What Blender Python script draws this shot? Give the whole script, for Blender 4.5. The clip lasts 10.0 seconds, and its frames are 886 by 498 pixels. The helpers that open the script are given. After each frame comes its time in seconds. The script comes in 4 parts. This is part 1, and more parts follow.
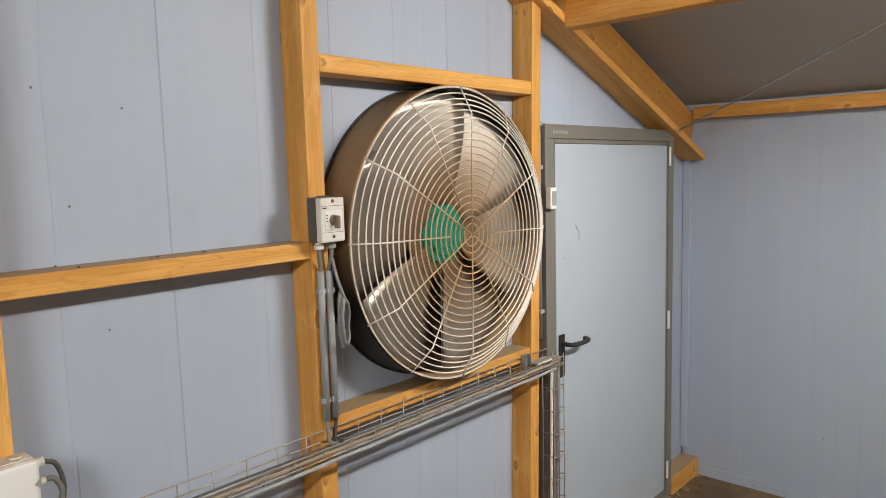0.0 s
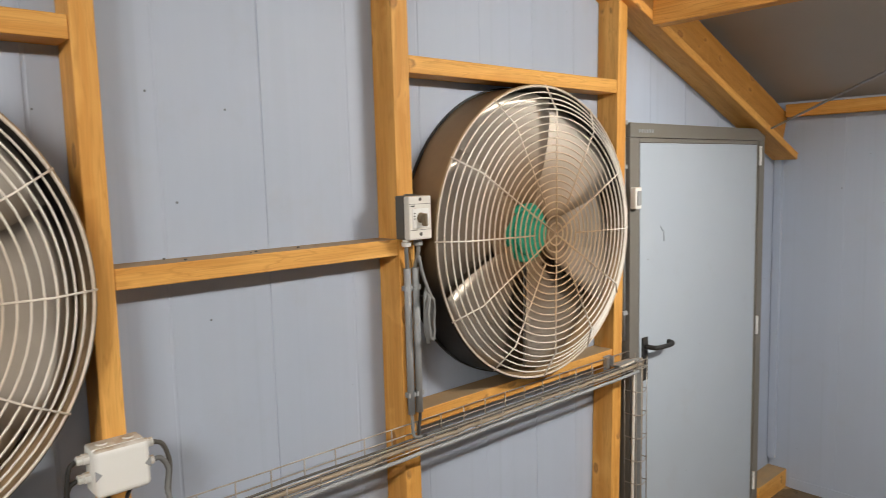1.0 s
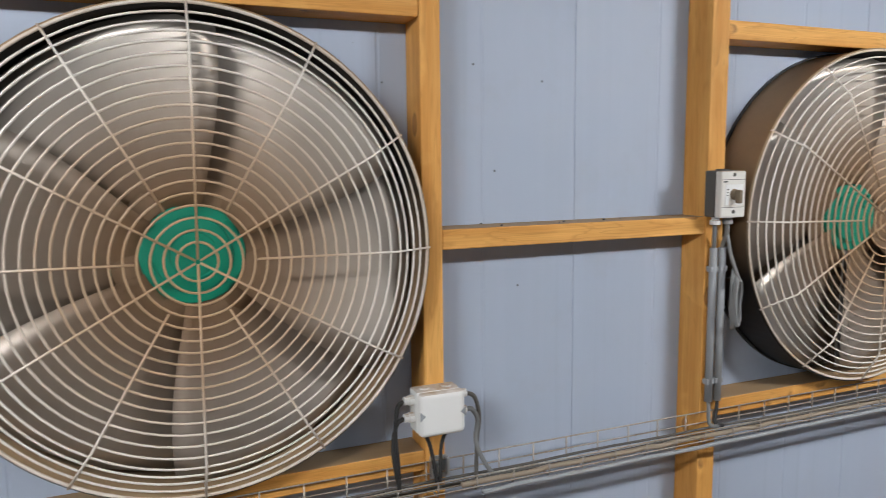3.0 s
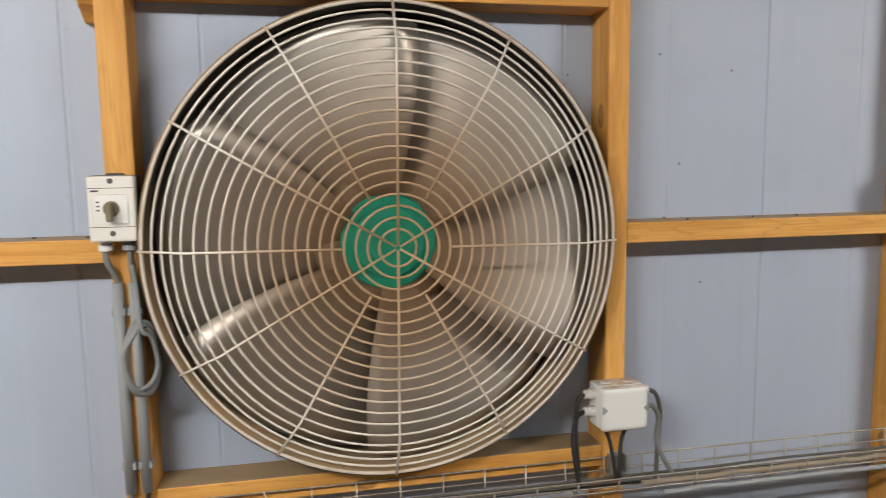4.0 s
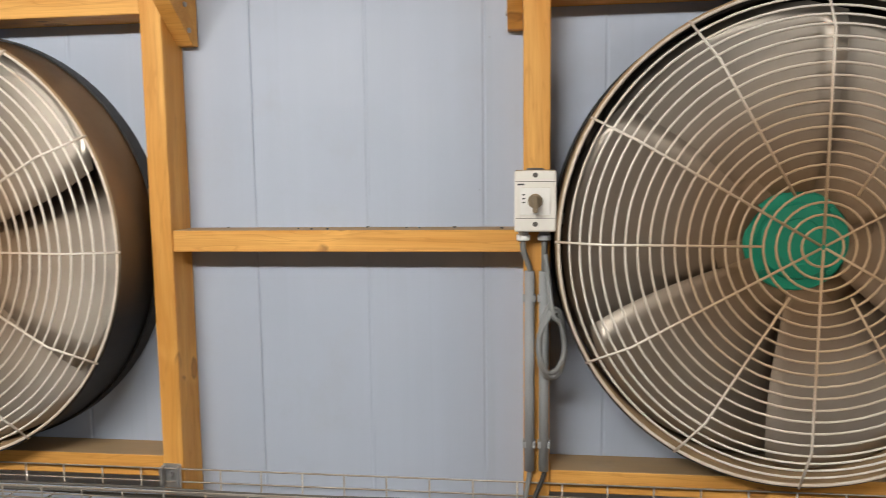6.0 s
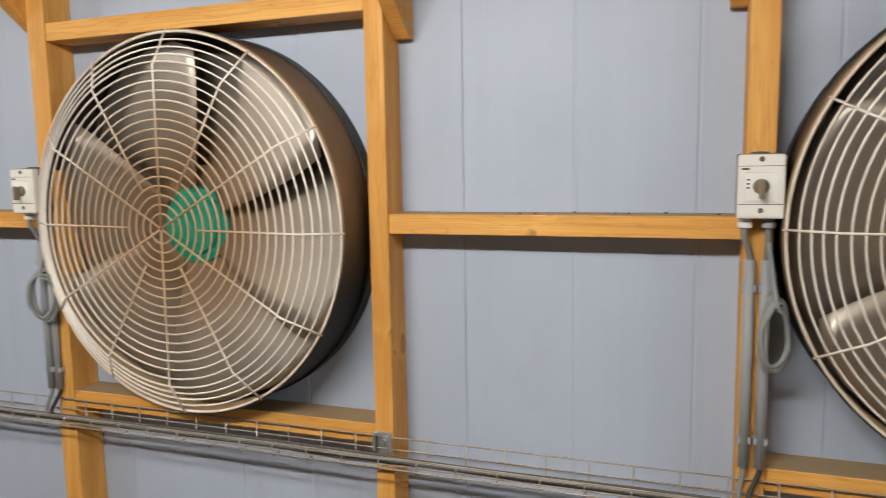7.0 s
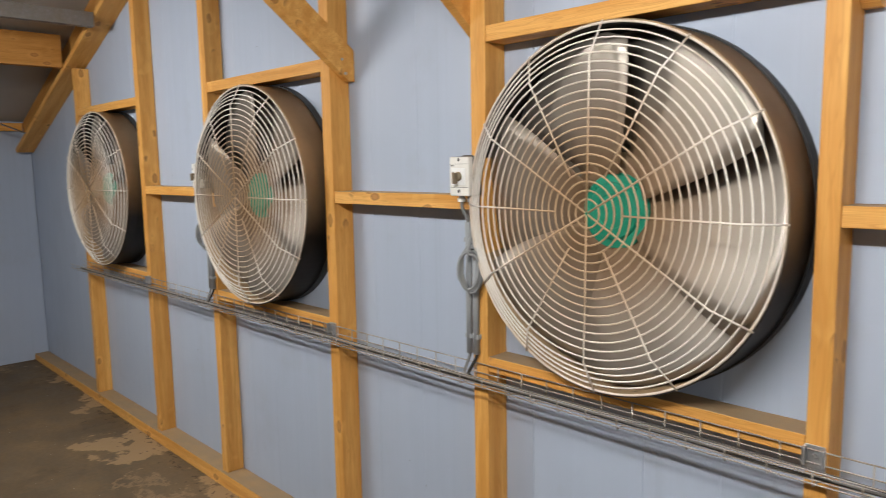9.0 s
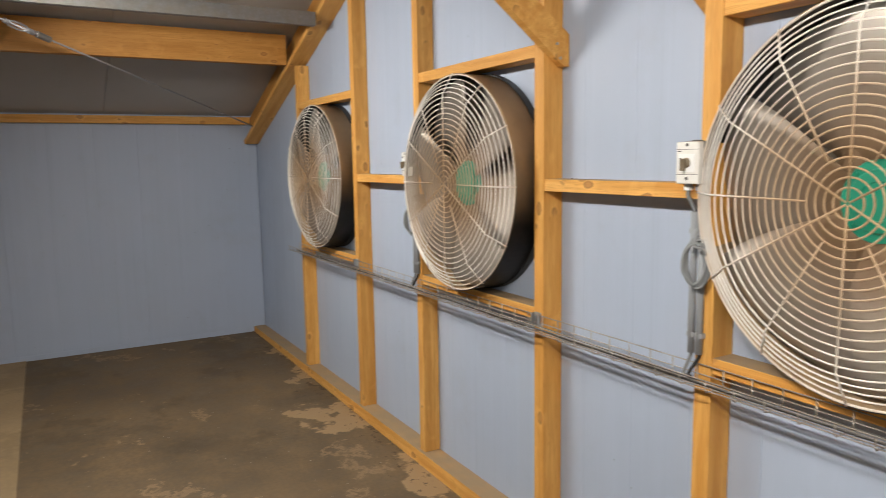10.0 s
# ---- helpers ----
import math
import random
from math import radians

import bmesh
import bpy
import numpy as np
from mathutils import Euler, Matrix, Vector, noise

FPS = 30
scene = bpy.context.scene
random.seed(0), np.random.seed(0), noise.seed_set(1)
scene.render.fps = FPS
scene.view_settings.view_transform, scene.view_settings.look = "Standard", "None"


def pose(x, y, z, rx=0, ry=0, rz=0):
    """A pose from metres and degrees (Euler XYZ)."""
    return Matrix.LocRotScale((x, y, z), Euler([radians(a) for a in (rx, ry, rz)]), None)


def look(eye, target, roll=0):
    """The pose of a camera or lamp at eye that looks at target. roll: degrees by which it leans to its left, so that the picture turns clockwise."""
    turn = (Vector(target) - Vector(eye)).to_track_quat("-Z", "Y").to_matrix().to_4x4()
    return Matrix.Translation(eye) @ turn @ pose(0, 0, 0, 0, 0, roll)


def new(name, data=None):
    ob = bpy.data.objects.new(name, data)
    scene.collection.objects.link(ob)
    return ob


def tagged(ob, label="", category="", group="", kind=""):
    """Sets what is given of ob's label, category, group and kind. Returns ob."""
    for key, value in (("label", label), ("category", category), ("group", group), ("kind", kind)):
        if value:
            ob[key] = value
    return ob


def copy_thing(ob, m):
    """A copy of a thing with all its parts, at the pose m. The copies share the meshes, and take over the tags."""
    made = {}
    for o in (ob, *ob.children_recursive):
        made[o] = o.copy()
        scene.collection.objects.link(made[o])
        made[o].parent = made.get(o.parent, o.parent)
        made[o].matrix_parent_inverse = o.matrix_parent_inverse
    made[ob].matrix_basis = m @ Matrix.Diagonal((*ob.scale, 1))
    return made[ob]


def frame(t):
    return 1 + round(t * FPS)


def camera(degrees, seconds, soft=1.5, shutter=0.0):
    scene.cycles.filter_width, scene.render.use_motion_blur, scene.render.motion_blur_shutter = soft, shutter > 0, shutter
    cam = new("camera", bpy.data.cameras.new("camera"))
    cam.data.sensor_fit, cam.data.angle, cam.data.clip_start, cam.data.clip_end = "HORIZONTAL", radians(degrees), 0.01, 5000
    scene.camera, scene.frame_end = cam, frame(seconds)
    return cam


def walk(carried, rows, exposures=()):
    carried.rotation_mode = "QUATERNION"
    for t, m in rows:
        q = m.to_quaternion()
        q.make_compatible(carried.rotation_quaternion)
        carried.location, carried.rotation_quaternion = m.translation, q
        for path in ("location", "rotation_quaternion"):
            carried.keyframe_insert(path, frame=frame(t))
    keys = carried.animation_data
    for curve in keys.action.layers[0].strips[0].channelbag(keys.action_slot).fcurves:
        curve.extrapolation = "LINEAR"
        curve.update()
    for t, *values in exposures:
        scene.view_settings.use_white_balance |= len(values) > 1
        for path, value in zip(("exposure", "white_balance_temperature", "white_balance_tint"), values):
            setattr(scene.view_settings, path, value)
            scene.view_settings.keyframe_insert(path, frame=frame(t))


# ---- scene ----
cam = camera(64.5, 10.0, 0.6, 0.3)
PATH = [
    (0, (-1.2604, -1.6485, 1.8497), (0.2142, -0.3193, 1.6264), -1.55),
    (0.5, (-1.2742, -1.6549, 1.8513), (0.164, -0.2834, 1.6356), -1.65),
    (1, (-1.3011, -1.6361, 1.8447), (0.031, -0.1565, 1.6289), -1.5),
    (1.5, (-1.326, -1.6156, 1.8237), (-0.1262, -0.0301, 1.6096), -1.3),
    (2, (-1.3602, -1.6031, 1.8177), (-0.2959, 0.0785, 1.5894), -0.95),
    (2.2, (-1.3722, -1.5929, 1.8173), (-0.3663, 0.1227, 1.587), -0.86),
    (3.5, (-1.5017, -1.5389, 1.8054), (-0.9244, 0.3604, 1.5573), -0.66),
    (4, (-1.5734, -1.5325, 1.7908), (-1.1706, 0.4121, 1.5555), -0.76),
    (4.5, (-1.6332, -1.5265, 1.7935), (-1.4518, 0.4479, 1.5543), -0.95),
    (5, (-1.7023, -1.5259, 1.7864), (-1.7242, 0.459, 1.557), -1.08),
    (5.5, (-1.8379, -1.5265, 1.7714), (-1.9483, 0.4572, 1.5662), -0.88),
    (7, (-2.0646, -1.5905, 1.7688), (-2.7186, 0.2864, 1.5319), -1.02),
    (7.5, (-2.1143, -1.6107, 1.7712), (-3.0068, 0.1614, 1.5349), -1.44),
    (8, (-2.1544, -1.6463, 1.7729), (-3.2464, 0.0077, 1.5374), -1.42),
    (8.5, (-2.2059, -1.6872, 1.7721), (-3.4698, -0.1615, 1.5294), -1.35),
    (9, (-2.2645, -1.7154, 1.7607), (-3.6829, -0.3362, 1.5183), -0.99),
    (9.5, (-2.3149, -1.7445, 1.7526), (-3.8932, -0.5452, 1.5012), -0.95),
    (10, (-2.3715, -1.7764, 1.7396), (-4.0988, -0.8017, 1.4853), -0.94),
]
walk(cam, [(t, look(eye, target, roll)) for t, eye, target, roll in PATH],
     [(0, 0.02, 6600, 10), (1, 0.04, 6600, 10), (2, 0.0, 6050, 10), (3.5, -0.12, 5850, 10), (4.4, -0.14, 6850, 10), (5.5, -0.22, 6550, 10), (6.8, -0.31, 6550, 10), (7.5, -0.31, 6650, 10), (8, -0.36, 6650, 10), (8.5, -0.32, 6550, 10), (9, -0.14, 6250, 10), (10, 0.1, 6450, 10)])

# ---- light ----
world = bpy.data.worlds.new("sky")
scene.world = world
world.use_nodes = True
_n = world.node_tree.nodes
_sky = _n.new("ShaderNodeTexSky")
_sky.sky_type = "NISHITA"
_sky.sun_disc = False
_sky.sun_elevation, _sky.sun_rotation = radians(45), radians(200)
_n["Background"].inputs["Strength"].default_value = 0.12
world.node_tree.links.new(_sky.outputs["Color"], _n["Background"].inputs["Color"])


def area_light(name, x, y, z, sx, sy, watts, rot, colour):
    d = bpy.data.lights.new(name, "AREA")
    d.shape, d.size, d.size_y, d.energy, d.color = "RECTANGLE", sx, sy, watts, colour
    ob = new(name, d)
    ob.matrix_world = pose(x, y, z, *rot)
    return ob


# The shed: inside faces. The fan wall is y = PANEL, its timber frame stands in front of it with its face on y = 0.
PANEL, X_L, X_R, Y_BACK = 0.1, -9.44, 2.86, -16.0
RIDGE_X, SLOPE = -3.29, 0.365
EAVE_Z = 2.19


def roof_z(x):
    """Height of the ceiling's underside."""
    return EAVE_Z + SLOPE * ((X_R - x) if x > RIDGE_X else (x - X_L))


def floor_z(x):
    return 0.025 - 0.085 * (x - X_L) / (X_R - X_L)


PITCH = math.degrees(math.atan(SLOPE))
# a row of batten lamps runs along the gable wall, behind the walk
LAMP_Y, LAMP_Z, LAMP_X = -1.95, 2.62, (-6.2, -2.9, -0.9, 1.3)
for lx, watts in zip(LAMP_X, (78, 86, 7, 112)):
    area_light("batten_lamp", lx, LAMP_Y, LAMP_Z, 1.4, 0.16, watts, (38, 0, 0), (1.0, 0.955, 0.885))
area_light("window_lamp", -6.1, Y_BACK + 0.08, 1.75, 1.6, 1.0, 26, (90, 0, 0), (0.95, 0.97, 1.0))
area_light("window_lamp", -3.25, Y_BACK + 0.08, 1.75, 1.3, 1.0, 18, (90, 0, 0), (0.95, 0.97, 1.0))
area_light("window_lamp", X_R - 0.08, -5.4, 1.6, 0.5, 2.1, 14, (0, 90, 0), (0.95, 0.97, 1.0))


# ---- materials ----
class Nodes:
    """Small helper to write node materials."""

    def __init__(self, name):
        self.mat = bpy.data.materials.new(name)
        self.mat.use_nodes = True
        self.t = self.mat.node_tree
        self.b = self.t.nodes["Principled BSDF"]
        self.tc = self.t.nodes.new("ShaderNodeTexCoord")

    def add(self, kind, **inputs):
        n = self.t.nodes.new(kind)
        for k, v in inputs.items():
            self.put(n.inputs[k.replace("_", " ")], v)
        return n

    def put(self, socket, v):
        if hasattr(v, "links"):
            self.t.links.new(v, socket)
        else:
            socket.default_value = v

    def coord(self, scale=(1, 1, 1), shift=True, which="Object"):
        m = self.add("ShaderNodeMapping", Vector=self.tc.outputs[which], Scale=scale)
        if shift:
            info = self.t.nodes.new("ShaderNodeObjectInfo")
            k = self.add("ShaderNodeMath")
            k.operation = "MULTIPLY"
            self.put(k.inputs[0], info.outputs["Random"])
            k.inputs[1].default_value = 37.0
            self.put(m.inputs["Location"], k.outputs[0])
        return m.outputs[0]

    def noise(self, vec, scale, detail=4.0, rough=0.55):
        n = self.add("ShaderNodeTexNoise", Vector=vec, Scale=scale, Detail=detail, Roughness=rough)
        return n.outputs["Fac"]

    def ramp(self, fac, stops):
        n = self.add("ShaderNodeValToRGB", Fac=fac)
        e = n.color_ramp.elements
        while len(e) < len(stops):
            e.new(0.5)
        for el, (p, c) in zip(e, stops):
            el.position, el.color = p, (c if len(c) == 4 else (*c, 1))
        return n.outputs["Color"]

    def mix(self, fac, a, b, mode="MIX"):
        n = self.t.nodes.new("ShaderNodeMix")
        n.data_type, n.blend_type = "RGBA", mode
        self.put(n.inputs[0], fac)
        for s, v in ((n.inputs[6], a), (n.inputs[7], b)):
            self.put(s, (*v, 1) if isinstance(v, tuple) and len(v) == 3 else v)
        return n.outputs[2]

    def math(self, op, a, b=0.0, clamp=False):
        n = self.t.nodes.new("ShaderNodeMath")
        n.operation, n.use_clamp = op, clamp
        self.put(n.inputs[0], a)
        self.put(n.inputs[1], b)
        return n.outputs[0]

    def bump(self, height, strength, distance=0.002):
        n = self.add("ShaderNodeBump", Height=height, Strength=strength, Distance=distance)
        self.put(self.b.inputs["Normal"], n.outputs["Normal"])

    def done(self, colour, rough=0.5, metal=0.0, spec=0.5):
        self.put(self.b.inputs["Base Color"], (*colour, 1) if isinstance(colour, tuple) and len(colour) == 3 else colour)
        self.put(self.b.inputs["Roughness"], rough)
        self.put(self.b.inputs["Metallic"], metal)
        self.b.inputs["Specular IOR Level"].default_value = spec
        return self.mat


def wood_material(name, dark, light, dust=0.0):
    """Planed spruce, the grain along the local x axis."""
    m = Nodes(name)
    mid = tuple(0.5 * (a + b) for a, b in zip(dark, light))
    bend = m.noise(m.coord((1.2, 5, 5)), 1.0, 3)
    v = m.coord((0.5, 10, 10))
    warped = m.add("ShaderNodeVectorMath", Vector=v)
    m.put(warped.inputs[1], m.add("ShaderNodeCombineXYZ", X=0.0, Y=m.math("MULTIPLY", bend, 1.1), Z=m.math("MULTIPLY", bend, 0.8)).outputs[0])
    grain = m.noise(warped.outputs[0], 2.4, 4, 0.55)
    fine = m.noise(m.coord((0.8, 60, 60)), 5.0, 3, 0.6)
    col = m.ramp(grain, [(0.28, dark), (0.5, mid), (0.68, light)])
    # late-wood lines
    ring = m.noise(m.add("ShaderNodeVectorMath", Vector=warped.outputs[0]).outputs[0], 9.0, 1, 0.4)
    col = m.mix(m.ramp(ring, [(0.5, (0, 0, 0)), (0.56, (0.38, 0.38, 0.38)), (0.6, (0, 0, 0))]), col, tuple(x * 0.72 for x in dark))
    col = m.mix(m.ramp(fine, [(0.35, (0.3, 0.3, 0.3)), (0.6, (0, 0, 0))]), col, tuple(x * 0.8 for x in dark))
    # each timber has its own tone
    info = m.t.nodes.new("ShaderNodeObjectInfo")
    col = m.mix(m.math("MULTIPLY", info.outputs["Random"], 0.28), col, tuple(x * 0.8 for x in dark))
    kv = m.coord((8.0, 15, 15))
    vor = m.add("ShaderNodeTexVoronoi", Vector=kv, Scale=1.0, Randomness=1.0)
    wob = m.math("ADD", vor.outputs["Distance"], m.math("MULTIPLY", m.math("SUBTRACT", m.noise(m.coord((60, 60, 60)), 1.0, 2), 0.5), 0.12))
    some = m.ramp(m.noise(m.coord((2.6, 2.6, 2.6)), 1.6, 2), [(0.56, (0, 0, 0)), (0.585, (1, 1, 1))])
    halo = m.math("MULTIPLY", m.ramp(wob, [(0.2, (1, 1, 1)), (0.55, (0, 0, 0))]), some)
    col = m.mix(m.math("MULTIPLY", halo, 0.45), col, tuple(min(0.95, x * 1.05) for x in light))
    rim = m.math("MULTIPLY", m.ramp(wob, [(0.14, (0, 0, 0)), (0.2, (1, 1, 1)), (0.27, (0, 0, 0))]), some)
    knot = m.math("MULTIPLY", m.ramp(wob, [(0.16, (1, 1, 1)), (0.24, (0, 0, 0))]), some)
    col = m.mix(m.math("MULTIPLY", knot, 0.7), col, (0.36, 0.15, 0.04))
    col = m.mix(m.math("MULTIPLY", rim, 0.6), col, (0.19, 0.07, 0.02))
    blotch = m.noise(m.coord((1.3, 3, 3)), 1.4, 3)
    col = m.mix(m.ramp(blotch, [(0.5, (0, 0, 0)), (0.8, (0.25, 0.25, 0.25))]), col, tuple(c * 0.62 for c in dark))
    if dust:
        geo = m.t.nodes.new("ShaderNodeNewGeometry")
        sep = m.add("ShaderNodeSeparateXYZ", Vector=geo.outputs["Normal"])
        up = m.ramp(sep.outputs["Z"], [(0.75, (0, 0, 0)), (0.95, (1, 1, 1))])
        dn = m.noise(m.coord((1, 1, 1)), 9.0, 5)
        col = m.mix(m.math("MULTIPLY", up, m.ramp(dn, [(0.2, (0.75, 0.75, 0.75)), (0.6, (0.98, 0.98, 0.98))])), col, (0.33, 0.235, 0.135))
    m.bump(m.math("ADD", m.math("MULTIPLY", fine, 0.6), knot), 0.25, 0.001)
    return m.done(col, m.ramp(fine, [(0.3, (0.5, 0.5, 0.5)), (0.7, (0.66, 0.66, 0.66))]), 0.0, 0.35)


WOOD = wood_material("spruce", (0.63, 0.28, 0.05), (0.88, 0.50, 0.145), dust=1.0)
# same spruce, with the shade under the roof put into its colour
WOOD_SHADED = wood_material("shaded_spruce", (0.44, 0.19, 0.035), (0.62, 0.31, 0.08))


def painted_material(name, colour, rough=0.42, dirt=0.35, streak=True, specks=True, metal=0.0, dirt_colour=(0.30, 0.24, 0.17), top_dust=0.0):
    m = Nodes(name)
    v = m.coord((1, 1, 1))
    big = m.noise(v, 1.1, 4)
    col = m.mix(m.ramp(big, [(0.35, (0, 0, 0)), (0.75, (0.22, 0.22, 0.22))]), colour, tuple(c * 0.78 for c in colour))
    if streak:
        st = m.noise(m.coord((14, 14, 0.5)), 1.5, 3)
        col = m.mix(m.ramp(st, [(0.45, (0, 0, 0)), (0.75, (0.18, 0.18, 0.18))]), col, tuple(min(1, c * 1.14) for c in colour))
        run = m.noise(m.coord((34, 34, 0.4)), 1.0, 2)
        col = m.mix(m.ramp(run, [(0.6, (0, 0, 0)), (0.7, (0.13, 0.13, 0.13))]), col, tuple(c * 0.72 for c in colour))
    dn = m.noise(v, 3.3, 7, 0.7)
    col = m.mix(m.math("MULTIPLY", m.ramp(dn, [(0.56, (0, 0, 0)), (0.8, (1, 1, 1))]), dirt), col, dirt_colour)
    if specks:
        vo = m.add("ShaderNodeTexVoronoi", Vector=v, Scale=11.0)
        sp = m.ramp(vo.outputs["Distance"], [(0.028, (1, 1, 1)), (0.045, (0, 0, 0))])
        on = m.ramp(m.noise(v, 2.1, 2), [(0.5, (0, 0, 0)), (0.58, (1, 1, 1))])
        col = m.mix(m.math("MULTIPLY", m.math("MULTIPLY", sp, on), 0.8), col, (0.05, 0.045, 0.04))
    if top_dust:
        geo = m.t.nodes.new("ShaderNodeNewGeometry")
        up = m.ramp(m.add("ShaderNodeSeparateXYZ", Vector=geo.outputs["Normal"]).outputs["Z"], [(0.55, (0, 0, 0)), (0.9, (1, 1, 1))])
        lie = m.ramp(m.noise(v, 25.0, 5), [(0.3, (0.35, 0.35, 0.35)), (0.6, (1, 1, 1))])
        col = m.mix(m.math("MULTIPLY", m.math("MULTIPLY", up, lie), top_dust), col, (0.36, 0.25, 0.14))
    m.bump(m.noise(v, 60.0, 3), 0.06, 0.001)
    return m.done(col, m.ramp(dn, [(0.3, (rough, rough, rough)), (0.8, (min(1, rough + 0.2),) * 3)]), metal, 0.4)


PANEL_PAINT = painted_material("panel_paint", (0.42, 0.48, 0.592), 0.45, 0.14)
CEILING_PAINT = painted_material("ceiling_paint", (0.43, 0.41, 0.38), 0.6, 0.2, False, False)
DOOR_PAINT = painted_material("door_paint", (0.44, 0.50, 0.575), 0.35, 0.15, False, True)
FRAME_STEEL = painted_material("frame_steel", (0.23, 0.215, 0.19), 0.42, 0.4, False, False, 0.25)
WHITE_PLASTIC = painted_material("white_plastic", (0.82, 0.82, 0.80), 0.38, 0.18, False, False, top_dust=0.85)
CREAM_PLASTIC = painted_material("cream_plastic", (0.76, 0.74, 0.69), 0.4, 0.35, False, False, top_dust=0.85)
KNOB_BROWN = painted_material("dusty_knob", (0.20, 0.155, 0.10), 0.5, 0.5, False, False, top_dust=0.8)
GREY_PLASTIC = painted_material("grey_pvc", (0.33, 0.345, 0.36), 0.45, 0.3, False, False)
CABLE_GREY = painted_material("cable_grey", (0.20, 0.205, 0.205), 0.5, 0.5, False, False)
COIL_GREY = painted_material("coil_grey", (0.25, 0.26, 0.265), 0.5, 0.4, False, False)
CABLE_BEIGE = painted_material("cable_beige", (0.33, 0.27, 0.20), 0.6, 0.5, False, False)
BLACK_PLASTIC = painted_material("black_plastic", (0.025, 0.024, 0.023), 0.42, 0.12, False, False)
DARK_GREY = painted_material("dark_grey_plastic", (0.10, 0.095, 0.085), 0.45, 0.25, False, False)
GREEN_PAINT = painted_material("green_motor_paint", (0.012, 0.26, 0.155), 0.42, 0.3, False, False, 0.0, (0.06, 0.25, 0.16))
SHUTTER = painted_material("shutter_slats", (0.17, 0.135, 0.10), 0.5, 0.6, True, False)
INK = painted_material("ink", (0.06, 0.06, 0.06), 0.6, 0.0, False, False)


def galvanised(name, colour, rough, dust):
    m = Nodes(name)
    v = m.coord((1, 1, 1))
    vo = m.add("ShaderNodeTexVoronoi", Vector=v, Scale=55.0)
    col = m.mix(m.ramp(vo.outputs["Distance"], [(0.1, (0, 0, 0)), (0.7, (0.35, 0.35, 0.35))]), colour, tuple(x * 0.7 for x in colour))
    dn = m.noise(v, 14.0, 5, 0.65)
    d = m.math("MULTIPLY", m.ramp(dn, [(0.35, (0, 0, 0)), (0.65, (1, 1, 1))]), dust)
    col = m.mix(d, col, (0.25, 0.18, 0.11))
    return m.done(col, m.math("ADD", m.math("MULTIPLY", d, 0.35), rough), m.math("SUBTRACT", 0.9, m.math("MULTIPLY", d, 0.8)), 0.5)


GALV = galvanised("galvanised_wire", (0.48, 0.455, 0.42), 0.38, 0.6)
GALV_RAIL = galvanised("galvanised_rail", (0.30, 0.30, 0.295), 0.5, 0.35)
GALV_BEAM = galvanised("galvanised_beam", (0.50, 0.51, 0.52), 0.45, 0.15)


def fan_metal(name, dish):
    """Bare spun metal of the fan, with brown dust round the hub; local y runs into the wall."""
    m = Nodes(name)
    v = m.coord((1, 1, 1), shift=False)
    sep = m.add("ShaderNodeSeparateXYZ", Vector=v)
    r = m.math("SQRT", m.math("ADD", m.math("POWER", sep.outputs["X"], 2.0), m.math("POWER", sep.outputs["Z"], 2.0)))
    vs = m.coord((1, 1, 1))
    n1 = m.noise(vs, 7.0, 6, 0.65)
    n2 = m.noise(vs, 1.7, 3)
    rr = m.math("ADD", r, m.math("MULTIPLY", m.math("SUBTRACT", n1, 0.5), 0.12))
    if dish:
        dust = m.ramp(rr, [(0.15, (0.97, 0.97, 0.97)), (0.23, (0.8, 0.8, 0.8)), (0.32, (0.5, 0.5, 0.5)), (0.43, (0.22, 0.22, 0.22)), (0.49, (0.12, 0.12, 0.12))])
        comb = m.add("ShaderNodeCombineXYZ", X=m.math("MULTIPLY", r, 160.0), Y=0.0, Z=m.math("MULTIPLY", n2, 0.6))
        rings = m.noise(comb.outputs[0], 1.0, 2)
        col = m.mix(m.math("MULTIPLY", rings, 0.3), (0.52, 0.485, 0.435), (0.40, 0.37, 0.325))
        col = m.mix(dust, col, (0.21, 0.125, 0.062))
        m.b.inputs["Anisotropic"].default_value = 0.25
        tan = m.add("ShaderNodeTangent")
        tan.direction_type, tan.axis = "RADIAL", "Y"
        m.put(m.b.inputs["Tangent"], tan.outputs[0])
        return m.done(col, m.math("ADD", 0.33, m.math("MULTIPLY", dust, 0.35)), m.math("SUBTRACT", 1.0, m.math("MULTIPLY", dust, 0.75)), 0.5)
    dust = m.ramp(rr, [(0.1, (1, 1, 1)), (0.26, (0.85, 0.85, 0.85)), (0.38, (0.25, 0.25, 0.25)), (0.47, (0.08, 0.08, 0.08)), (0.51, (0.55, 0.55, 0.55))])
    col = m.mix(dust, (0.90, 0.87, 0.81), (0.46, 0.30, 0.165))
    return m.done(col, 0.4, m.math("MULTIPLY", m.math("SUBTRACT", 1.0, dust), 0.15), 0.5)


FAN_BLADE = fan_metal("bare_blade_metal", True)
FAN_WIRE = fan_metal("dusty_guard_wire", False)


